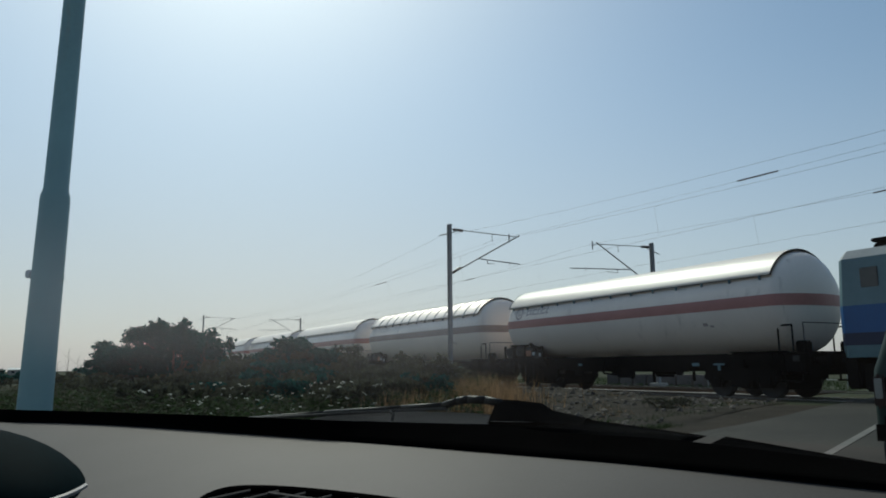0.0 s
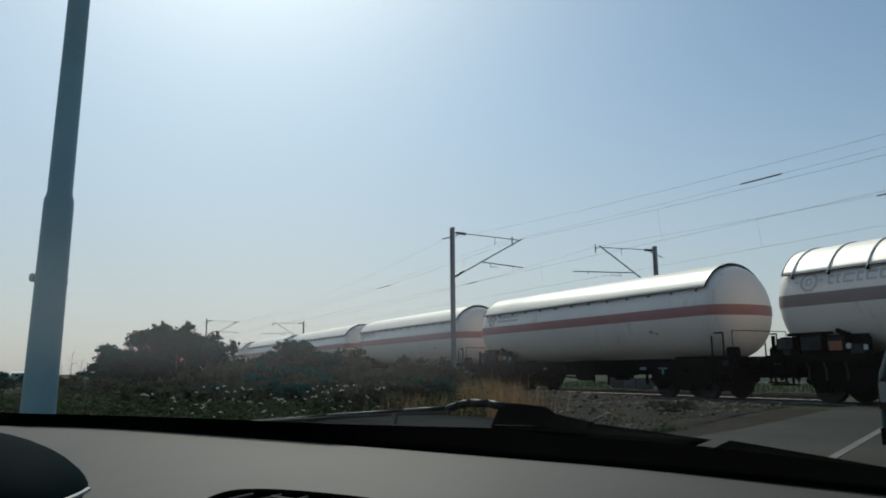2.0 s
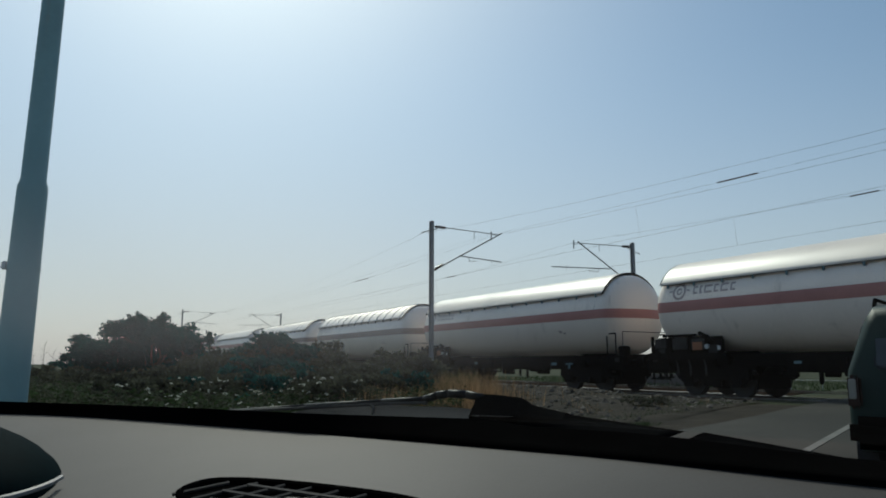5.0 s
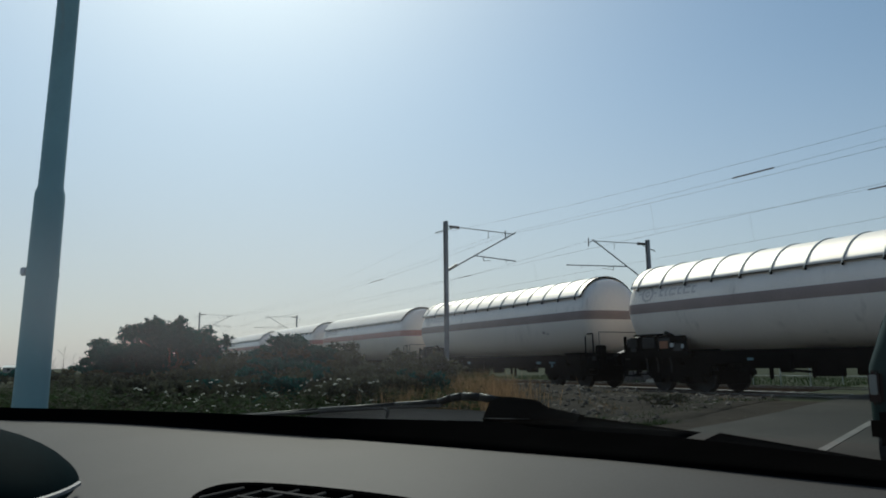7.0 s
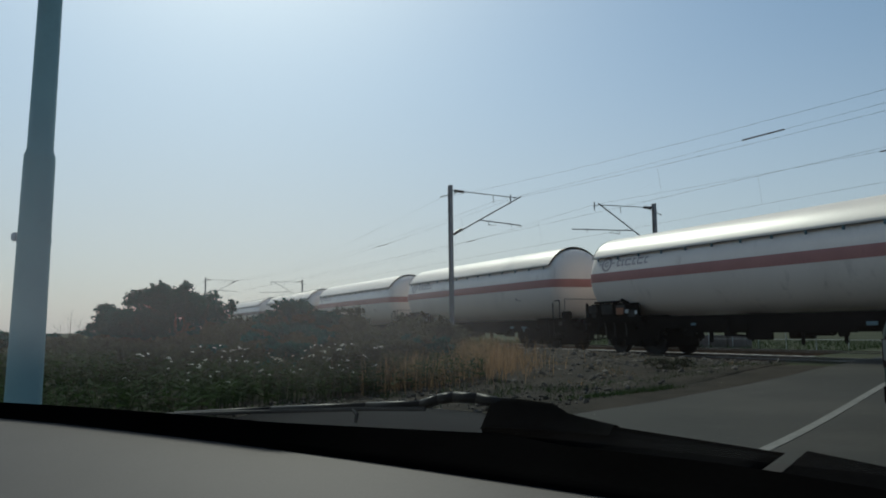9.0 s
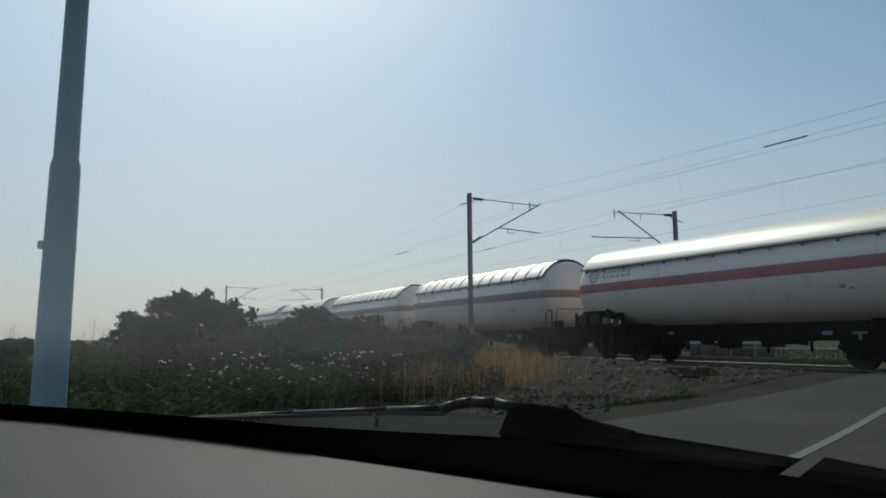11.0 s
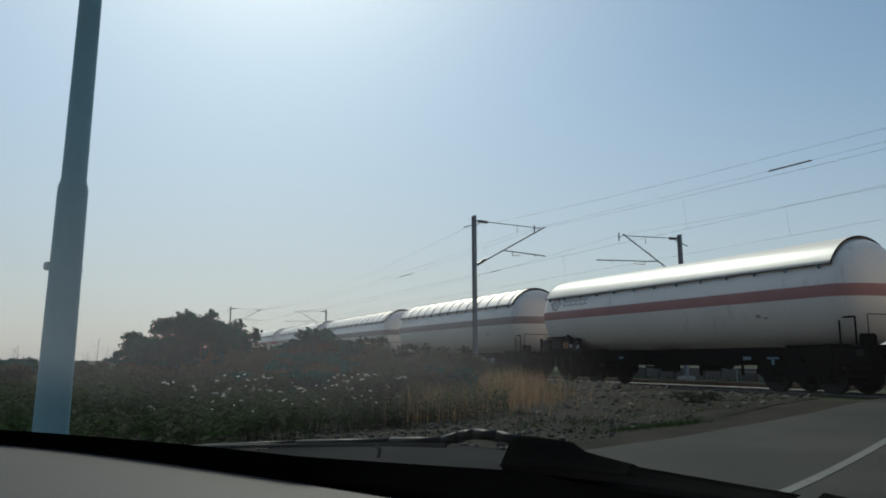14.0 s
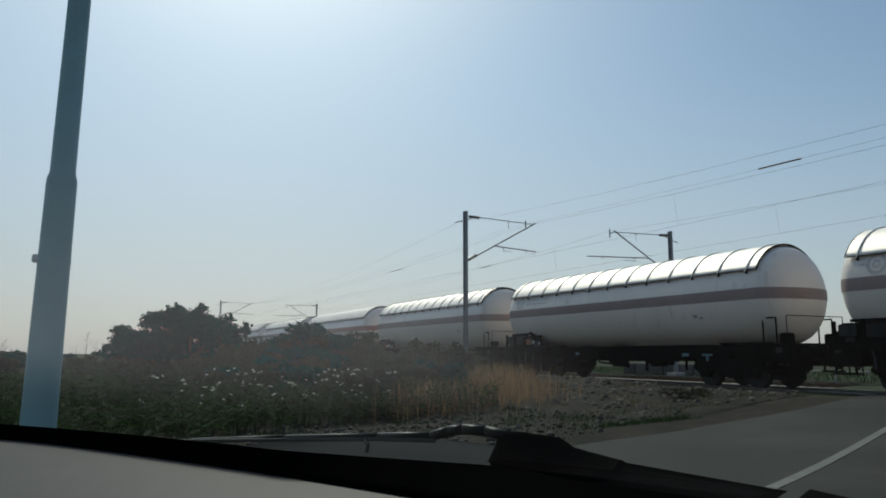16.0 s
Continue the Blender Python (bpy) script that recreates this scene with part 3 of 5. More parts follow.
    for sy in (-1, 1):                                  # valve cabinets at the rear bogie, with panels and pipe ends
        y = sy * 1.30
        bm = bmesh.new()
        for xx in (-7.35, -6.55, -5.75, -5.1, -4.55):
            add_box(bm, (xx, y, 1.5), (0.08, 0.10, 0.72 if xx < -4.8 else 0.45), None, 0.015)
        add_box(bm, (-6.2, y, 1.86), (1.35, 0.12, 0.08), None, 0.02)
        add_box(bm, (-5.0, y, 1.74), (0.95, 0.10, 0.12), Matrix.Rotation(radians(24), 4, 'Y'), 0.03)
        add_box(bm, (-5.9, y, 1.22), (3.1, 0.16, 0.22), None, 0.02)
        add_box(bm, (-5.9, y * 0.88, 1.16), (3.0, 0.36, 0.08))
        add_box(bm, (-5.9, y * 0.93, 1.5), (2.6, 0.05, 0.62), None, 0.02)
        cab = part("valve_cabinet", bm, M_FRAME, t, "sooty valve cabinet frame")
        for xx, zz, w, h in ((-6.95, 1.62, 0.5, 0.3), (-6.15, 1.6, 0.6, 0.36), (-5.42, 1.58, 0.5, 0.34), (-6.9, 1.34, 0.28, 0.22), (-4.85, 1.42, 0.4, 0.26)):
            part("cabinet_panel", box((xx, y + sy * 0.045, zz), (w, 0.05, h), None, 0.015), M_PANEL, cab)
        bm = rod((-5.05, y, 1.5), (-5.05, y + sy * 0.12, 1.5), 0.075, 0.07, 14)
        part("valve_cap", bm, M_LGREY, cab, "pale round valve cap")
        for xx in (-6.4, -5.9, -5.3):
            part("drain_pipe", pipe([(xx, y, 1.2), (xx + 0.1, y, 0.9), (xx + 0.1, y, 0.62)], 0.03), M_PANEL, cab)
    for sx in (-1, 1):                                  # steps, brake gear and head stocks that fill the wagon's ends
        bm = box((sx * 7.62, 0, 0.98), (0.08, 2.5, 0.62), None, 0.02)
        for y in (-1.22, 1.22):
            add_box(bm, (sx * 7.15, y, 1.0), (0.85, 0.06, 0.5), None, 0.02)
            add_box(bm, (sx * 7.15, y, 0.5), (0.62, 0.24, 0.05), None, 0.01)
            for dx in (-0.28, 0.28):
                add_box(bm, (sx * 7.15 + dx, y, 0.7), (0.05, 0.05, 0.42))
            add_box(bm, (sx * 7.35, y * 0.8, 1.44), (0.34, 0.3, 0.34), None, 0.04)
        part("head_stock", bm, M_FRAME, t, "black head stock with steps")
        for y in (-1.27, 1.27):
            part("end_plate", box((sx * 7.3, y, 1.12), (0.22, 0.03, 0.16), None, 0.008), M_PANEL, t)
    bm = bmesh.new()
    add_box(bm, (-0.6, -0.5, 1.0), (1.0, 0.9, 0.42), None, 0.03)
    add_rod(bm, (0.8, -0.2, 0.85), (1.9, -0.2, 0.85), 0.2, None, 14)
    add_pipe(bm, [(-0.9, -1.1, 1.15), (-0.9, -1.15, 0.7), (-0.2, -1.15, 0.65), (-0.2, -1.1, 1.0)], 0.035)
    for y in (-0.95, 0.95):                             # brake rigging and pipe runs between the bogies
        add_box(bm, (0.2, y, 0.86), (5.8, 0.08, 0.22), None, 0.02)
        for xx, w, h in ((-2.6, 0.5, 0.2), (-1.7, 0.12, 0.36), (0.1, 0.9, 0.26), (1.5, 0.1, 0.4), (2.7, 0.3, 0.16)):
            add_box(bm, (xx, y, 0.8 - h / 2), (w, 0.1, h), None, 0.03)
    part("valve_box", bm, M_FRAME, t, "black bottom valve box with pipes")
    part("placard", box((-5.42, -1.385, 1.52), (0.36, 0.02, 0.24)), M_ORANGE, t, "orange hazard placard")
    part("data_plate", box((-4.62, -1.37, 1.46), (0.10, 0.02, 0.13)), M_LGREY, t, "grey data plate")
    for xx, zz, w, h in ((3.62, 0.98, 0.3, 0.1), (4.55, 0.98, 0.42, 0.06), (4.55, 0.87, 0.1, 0.16), (-2.2, 1.02, 0.22, 0.08)):
        part("brake_plate", box((xx, -1.19, zz), (w, 0.03, h), None, 0.008), M_LOCOGREY, t, "pale enamel brake plate")
    # emblem ring and bars in place of lettering, both sides, fainter on the ribbed wagons
    for sy in (-1, 1):
        bm = bmesh.new()

        def on_tank(x, z):
            return Vector((x, sy * (math.sqrt(R_T ** 2 - z ** 2) + 0.006), WAG_Z + z))

        def patch(x_a, x_b, z_a, z_b):
            bm.faces.new([bm.verts.new(on_tank(x, z)) for x, z in ((x_a, z_a), (x_b, z_a), (x_b, z_b), (x_a, z_b))])

        def arc_band(cx, cz, r0, r1, q0, q1, seg):
            for i in range(seg):
                a, b = q0 + (q1 - q0) * i / seg, q0 + (q1 - q0) * (i + 1) / seg
                bm.faces.new([bm.verts.new(on_tank(cx + r * math.cos(q), cz + r * math.sin(q))) for r, q in ((r0, a), (r1, a), (r1, b), (r0, b))])
        mark = M_MARK_FAINT if ribbed else M_MARK
        cx, cz = -6.0, 0.47
        arc_band(cx, cz, 0.19, 0.27, 0, math.tau, 28)
        arc_band(cx, cz, 0.06, 0.11, 0.4, math.tau, 14)
        for q in (-1, 1):
            patch(cx + q * 0.29, cx + q * 0.42, cz + 0.0, cz + 0.05)
        bmesh.ops.recalc_face_normals(bm, faces=bm.faces[:])
        part("emblem", bm, mark, tank, "grey painted ring emblem")
        bm = bmesh.new()
        x = cx + 0.56
        for w in (0.17, 0.11, 0.29, 0.17, 0.28, 0.17):
            patch(x, x + w, cz - 0.12, cz - 0.06)
            patch(x, x + w, cz + 0.07, cz + 0.13)
            patch(x, x + 0.055, cz - 0.06, cz + 0.07)
            x += w + 0.075
        bmesh.ops.recalc_face_normals(bm, faces=bm.faces[:])
        part("lettering_bars", bm, mark, tank, "grey painted bars")
        bm = bmesh.new()
        patch(4.2, 4.38, -0.62, -0.52)
        patch(4.45, 4.6, -0.66, -0.6)
        part("stencil", bm, M_MARK, tank, "small dark stencilled marks")
    return t


def build_loco():
    t = thing("electric_locomotive", "blue and blue-grey electric locomotive hauling the train", "locomotive")
    L = 7.52

    def shell(z0, z1, inset0, inset1):
        bm = bmesh.new()
        q = []
        for z, i in ((z0, inset0), (z1, inset1)):
            w, c = 1.46 - i, 0.22
            pts = [(L - i - c, -w), (L - i, -w + c), (L - i, w - c), (L - i - c, w), (-(L - i - c), w), (-(L - i), w - c), (-(L - i), -w + c), (-(L - i - c), -w)]
            q.append([bm.verts.new((x, y, z)) for x, y in pts])
        for i in range(8):
            j = (i + 1) % 8
            bm.faces.new((q[0][i], q[0][j], q[1][j], q[1][i]))
        bm.faces.new(q[1])
        bm.faces.new(list(reversed(q[0])))
        bmesh.ops.recalc_face_normals(bm, faces=bm.faces[:])
        return bm
    part("lower_body", shell(1.12, 1.42, 0.03, 0.0), M_LOCOGREY, t, "blue-grey lower body")
    part("navy_band", shell(1.42, 1.73, 0.0, 0.0), M_NAVY, t, "dark navy band")
    part("blue_body", shell(1.73, 2.42, 0.0, 0.0), M_BLUE, t, "blue painted body side")
    part("upper_body", shell(2.42, 3.62, 0.0, 0.05), M_LOCOGREY, t, "blue-grey upper body")
    roof = part("roof", shell(3.62, 3.84, 0.05, 0.16), M_GALV, t, "silver grey roof")
    for sx in (-1, 1):
        for sy in (-1, 1):
            part("cab_window", box((sx * 6.55, sy * 1.44, 3.1), (0.46, 0.04, 0.5), None, 0.015), M_GLASSDARK, t, "dark cab side window")
            part("lamp", box((sx * 7.53, sy * 0.9, 1.9), (0.05, 0.22, 0.22), None, 0.02), M_CLEAR, t)
        part("cab_window", box((sx * 7.49, 0, 3.1), (0.05, 2.1, 0.62), None, 0.015), M_GLASSDARK, t, "dark cab windscreen")
        bm = bmesh.new()
        add_box(bm, (sx * 5.9, 0, 3.95), (1.9, 1.3, 0.2), None, 0.04)
        add_box(bm, (sx * 6.4, 0, 4.12), (0.9, 1.5, 0.1), None, 0.03)
        add_pipe(bm, [(sx * 5.6, -0.5, 4.15), (sx * 4.4, -0.4, 4.4), (sx * 5.7, -0.4, 4.55)], 0.03)
        add_pipe(bm, [(sx * 5.6, 0.5, 4.15), (sx * 4.4, 0.4, 4.4), (sx * 5.7, 0.4, 4.55)], 0.03)
        add_rod(bm, (sx * 5.7, -0.8, 4.55), (sx * 5.7, 0.8, 4.55), 0.035)
        part("pantograph", bm, M_FRAME, roof, "folded roof pantograph")
        for y in (-0.875, 0.875):
            bm = rod((sx * 7.1, y, 1.06), (sx * 7.6, y, 1.06), 0.1, 0.085, 12)
            add_rod(bm, (sx * 7.6, y, 1.06), (sx * 7.72, y, 1.06), 0.22, 0.21, 18)
            part("buffer", bm, M_FRAME, t)
        part("handrail", pipe([(sx * 7.58, -1.0, 1.3), (sx * 7.6, -1.0, 2.5)], 0.02), M_FRAME, t)
        build_bogie(t, sx * 3.9)
    for sx in (-1, 1):
        part("buffer_beam", box((sx * 7.3, 0, 0.72), (0.36, 2.6, 0.78), None, 0.05), M_FRAME, t, "black buffer beam with snow plough")
        part("step_well", box((sx * 6.5, 0, 0.62), (1.1, 2.5, 0.7), None, 0.05), M_FRAME, t)
    part("underframe", box((0, 0, 0.9), (13.6, 2.5, 0.25), None, 0.03), M_FRAME, t)
    part("equipment_box", box((0, 0, 0.55), (3.2, 2.3, 0.5), None, 0.04), M_FRAME, t)
    return t


# position of the train: distance run by the clock
TRAVEL = [(t, 15.3 * t - o) for t, o in ((0, -0.3), (1, -0.12), (2, 0.03), (3, 0.07), (4, 0.19), (6.5, 0.45), (7, 0.33), (8.5, 0.53), (9.5, 0.5), (12.5, 0.02), (14.5, -0.2), (16, -0.3))]
PITCH, HEAD = 16.4, 13.4 + HALF
RIBBED = {1, 6, 7, 11, 12, 14, 15, 16, 18, 19, 22, 25}
MOVING = []


def train_pose(s):
    return Matrix.Translation(track_pt(TRACK, s, RAIL)) @ Matrix.Rotation(TA - math.pi / 2, 4, 'Z')


def build_train():
    kinds = {}
    for k in range(26):
        r = k in RIBBED
        w = copy_thing(kinds[r], Matrix.Identity(4)) if r in kinds else build_wagon(r)
        kinds.setdefault(r, w)
        MOVING.append((w, HEAD + PITCH * k))
    MOVING.append((build_loco(), HEAD - PITCH / 2 - 8.0))


def motions():
    for w, s in MOVING:
        walk(w, [(t, train_pose(s - d)) for t, d in TRAVEL])


# ---- overhead line ----
def build_mast(label, reach):
    """Origin at the foot; the arm reaches along +x over the track."""
    t = thing("catenary_mast", label, "catenary mast", group="masts of the overhead line")
    bm = bmesh.new()
    add_box(bm, (0, 0, 0.1), (0.7, 0.7, 0.5), None, 0.04)
    part("footing", bm, M_CONCRETE, t, "concrete footing")
    bm = bmesh.new()
    for y in (-0.09, 0.09):
        add_box(bm, (0, y, 4.0), (0.16, 0.03, 7.9), None, 0.004)
    add_box(bm, (0, 0, 4.0), (0.03, 0.17, 7.9))
    part("post", bm, M_MAST, t, "grey steel H-section post")
    tip = 3.45 * reach if reach < 1.2 else 3.8
    end, root = (3.5 * reach, 1.35 * reach) if reach < 1.2 else (5.65, 1.6)
    part("top_tie", rod((0.1, 0, 7.72), (tip, 0, 7.62), 0.022), M_MAST, t)
    part("cantilever", rod((0.08, 0, 5.55), (tip + 0.08, 0, 7.70), 0.034), M_MAST, t)
    bm = rod((root, 0, 6.38), (end, 0, 6.24), 0.028)
    for f in (0.22, 0.75):
        q = root + (end - root) * f
        add_rod(bm, (q, 0, 6.34), (q + 0.05, 0, 6.14), 0.016)
    add_rod(bm, (root + 0.22 * (end - root), 0, 6.16), (root + 0.4 * (end - root), 0, 6.18), 0.014)
    part("registration_arm", bm, M_MAST, t)
    for a, b in (((0.2, 0, 7.71), (0.75, 0, 7.69)), ((0.15, 0, 5.6), (0.6, 0, 5.88))):
        bm = rod(a, b, 0.04, None, 8)
        for k in range(5):
            p = Vector(a).lerp(Vector(b), (k + 0.5) / 5)
            d = (Vector(b) - Vector(a)).normalized() * 0.02
            add_rod(bm, p - d, p + d, 0.075, None, 10)
        part("insulator", bm, M_INSUL, t, "brown ribbed insulator")
    part("wire_clamp", rod((3.4 if reach < 1.2 else 4.15, 0, 7.3), (3.4 if reach < 1.2 else 4.15, 0, 7.76), 0.03, None, 6), M_MAST, t)
    if reach > 1.2:
        part("wire_arm", rod((tip, 0, 7.64), (4.2, 0, 7.50), 0.02), M_MAST, t)
    part("wire_hanger", rod((2.4, 0, 7.28), (2.4, 0, 7.68), 0.014, None, 6), M_MAST, t)
    part("back_bracket", pipe([(-0.55, 0, 7.35), (0.35, 0, 7.62)], 0.025), M_MAST, t)
    return t


def wire_curve(name, pts, r, label):
    cu = bpy.data.curves.new(name, 'CURVE')
    cu.dimensions, cu.bevel_depth, cu.bevel_resolution = '3D', r, 1
    sp = cu.splines.new('POLY')
    sp.points.add(len(pts) - 1)
    for q, p in zip(sp.points, pts):
        q.co = (*p, 1)
    cu.materials.append(M_WIRE)
    ob = new(name, cu)
    return tagged(ob, label, "overhead wire", group="overhead wires")


def build_overhead():
    near, far = (16.28, 30.1), (28.7, 29.6)            # n and s of the first mast of either row
    SP = 65.5
    m0 = build_mast("grey steel catenary mast with a single cantilever arm", 1.14)
    m1 = build_mast("grey steel catenary mast with a long cantilever arm", 1.3)
    for row, (n, s) in ((0, near), (1, far)):
        for k in (-1, 0, 1, 2, 3):
            p = track_pt(n, s + SP * k)
            z = ground_z(p.x, p.y) - 0.05 if abs(k) < 2 else 0.1
            z = min(z, 0.1)
            rz = TA if row == 0 else TA + math.pi
            m = Matrix.Translation((p.x, p.y, z)) @ Matrix.Rotation(rz, 4, 'Z') @ Matrix.Identity(4)
            if k == 0:
                (m1 if row else m0).matrix_world = m
            else:
                copy_thing(m1 if row else m0, m)
    for n, s0, zc, zm, rods in ((19.68, near[1], 6.05, 7.62, ((46.5, 2.0),)), (24.55, far[1], 6.05, 7.62, ((42.5, 1.2), (14.1, 1.0)))):
        con, mes = [], []
        for k in range(-1, 3):
            for i in range(13):
                f = i / 13
                s = s0 + SP * (k + f)
                st = 0.2 * math.cos(math.pi * (k + f))
                con.append(track_pt(n + st, s, zc))
                mes.append(track_pt(n, s, zm - 0.75 * 4 * f * (1 - f)))
                if i % 2 == 1 and k < 1:
                    wire_curve("dropper", [track_pt(n, s, zm - 0.75 * 4 * f * (1 - f)), track_pt(n + st, s, zc)], 0.003, "thin vertical dropper wire between catenary and contact wire")
        wire_curve("contact_wire", con, 0.0045, "thin dark contact wire above the rails")
        mw = wire_curve("messenger_wire", mes, 0.0045, "sagging dark catenary wire above the rails")
        for s_, ln in rods:
            f = ((s_ - s0) / SP) % 1.0
            p = track_pt(n, s_, zm - 0.75 * 4 * f * (1 - f))
            bm = rod(p - UV * ln / 2, p + UV * ln / 2, 0.02, None, 8)
            for k in range(15):
                c = p + UV * ln * ((k + 0.5) / 15 - 0.5)
                add_rod(bm, c - UV * 0.02, c + UV * 0.02, 0.026, None, 8)
            part("rod_insulator", bm, M_INSUL, mw, "dark ribbed rod insulator")
    # feeder wires behind the mast heads, with long rod insulators let in
    for n, z, sag, s0, rods in ((15.78, 7.4, 1.22, near[1], ()), (18.68, 7.42, 0.6, near[1], ((14.6, 1.5),))):
        def at(s_):
            f = ((s_ - s0) / SP) % 1.0
            return track_pt(n, s_, z - sag * 4 * f * (1 - f))
        w = wire_curve("feeder_wire", [at(s0 + SP * (k + i / 13)) for k in range(-1, 3) for i in range(13)], 0.0035, "thin dark feeder wire along the mast heads")
        for s_, ln in rods:
            p, q = at(s_ - ln / 2), at(s_ + ln / 2)
            bm = rod(p, q, 0.02, None, 8)
            for k in range(19):
                c = p.lerp(q, (k + 0.5) / 19)
                add_rod(bm, c - UV * 0.02, c + UV * 0.02, 0.026, None, 8)
            part("rod_insulator", bm, M_INSUL, w, "dark ribbed rod insulator")


# ---- roadside pole ----
def build_pole():
    px, py = -3.385, 5.95
    t = thing("street_pole", "tall stepped grey steel pole beside the road", "pole", Matrix.Translation((px, py, 0)) @ Matrix.Rotation(radians(1.1), 4, 'Y'))

    def tube(zs, rs):
        bm = bmesh.new()
        rings = [[bm.verts.new((q * math.cos(i * math.tau / 32), q * math.sin(i * math.tau / 32), z)) for i in range(32)] for z, q in zip(zs, rs)]
        for lo, hi in zip(rings[:-1], rings[1:]):
            for i in range(32):
                bm.faces.new((lo[i], lo[(i + 1) % 32], hi[(i + 1) % 32], hi[i]))
        return bm
    part("lower_tube", tube([-0.3, 0.7, 1.7, 2.70, 2.73], [0.142, 0.134, 0.126, 0.118, 0.114]), M_POLE, t, smooth_shade=True)
    part("upper_tube", tube([2.72, 2.74, 2.79, 4, 5, 6, 7, 8, 9], [0.118, 0.115, 0.099, 0.092, 0.087, 0.082, 0.077, 0.072, 0.066]), M_POLE, t, "slimmer upper tube with welded collar", smooth_shade=True)
    part("base_flange", rod((0, 0, 0.0), (0, 0, 0.04), 0.24, None, 20), M_POLE, t)
    part("clamp", box((-0.14, -0.03, 2.06), (0.05, 0.05, 0.07), None, 0.01), M_WHITE, t, "small pale clamp")
    part("strap", rod((0, 0, 2.02), (0, 0, 2.05), 0.128, None, 28), M_POLE, t)

# ---- plants and rubble ----
rng = np.random.default_rng(5)


def mesh_from(name, verts, faces, material, smooth_shade=False):
    me = bpy.data.meshes.new(name)
    me.from_pydata([tuple(v) for v in verts], [], [tuple(f) for f in faces])
    me.materials.append(material)
    return me


def leaf_cloud(centres, radii, count, size, up=0.2):
    """Small folded leaves scattered through overlapping uneven lumps, denser towards their skins."""
    c, r = np.asarray(centres, float), np.asarray(radii, float)
    w = r[:, 0] * r[:, 1] * r[:, 2]
    k = rng.choice(len(c), count, p=w / w.sum())
    d = rng.normal(size=(count, 3))
    d /= np.linalg.norm(d, axis=1)[:, None]
    rad = rng.random(count) ** 0.45 * (0.8 + 0.35 * np.sin(d[:, 0] * 7 + k) * np.sin(d[:, 2] * 6 + 2 * k))
    p = c[k] + d * r[k] * rad[:, None]
    a = rng.normal(size=(count, 3))
    a[:, 2] += up
    a /= np.linalg.norm(a, axis=1)[:, None]
    b = np.cross(a, rng.normal(size=(count, 3)))
    b /= np.linalg.norm(b, axis=1)[:, None]
    s = (size * (0.6 + 0.8 * rng.random(count)))[:, None]
    v = np.stack([p - a * s, p + b * s * 0.5, p + a * s, p - b * s * 0.5], 1).reshape(-1, 3)
    f = np.arange(count * 4).reshape(-1, 4)
    return v, f


def build_tree(name, label, base, height, width, leaves, size, material, trunks=3, seed=1, category="tree"):
    rnd = random.Random(seed)
    t = thing(name, label, category, Matrix.Translation(base))
    lumps, rad = [], []
    bm = bmesh.new()
    for k in range(trunks):
        a = math.tau * k / trunks + rnd.random()
        top = Vector((math.cos(a) * width * 0.22, math.sin(a) * width * 0.22, height * 0.55))
        mid = top * 0.5 + Vector((rnd.uniform(-.1, .1), rnd.uniform(-.1, .1), 0))
        r0 = 0.018 * height + 0.02
        add_rod(bm, (0.12 * math.cos(a), 0.12 * math.sin(a), -0.15), mid, r0, r0 * 0.7, 7)
        add_rod(bm, mid, top, r0 * 0.7, r0 * 0.4, 7)
        for j in range(5):
            q = mid.lerp(top, 0.3 + 0.7 * j / 4)
            e = q + Vector((rnd.uniform(-.3, .3) * width, rnd.uniform(-.3, .3) * width, rnd.uniform(0.05, 0.33) * height))
            add_rod(bm, q, e, r0 * 0.35, r0 * 0.08, 5)
            lumps.append(e)
            rad.append(Vector((width * 0.13, width * 0.13, height * 0.11)) * rnd.uniform(0.7, 1.4))
    for j in range(10):
        a, rr = rnd.random() * math.tau, rnd.random() ** 0.5 * width * 0.42
        z = height * (0.16 + 0.6 * rnd.random() * (1 - rr / width))
        lumps.append(Vector((math.cos(a) * rr, math.sin(a) * rr, z)))
        rad.append(Vector((width * 0.16, width * 0.16, height * 0.15)) * rnd.uniform(0.7, 1.2))
    part("trunk", bm, M_BARK, t, "thin branching brown stems")
    v, f = leaf_cloud([tuple(l) for l in lumps], [tuple(r) for r in rad], leaves, size)
    crown = new("crown", mesh_from("crown", v, f, material))
    crown.parent = t
    return t


def on_verge(x, y):
    lat = LV.x * x + LV.y * y
    return lat


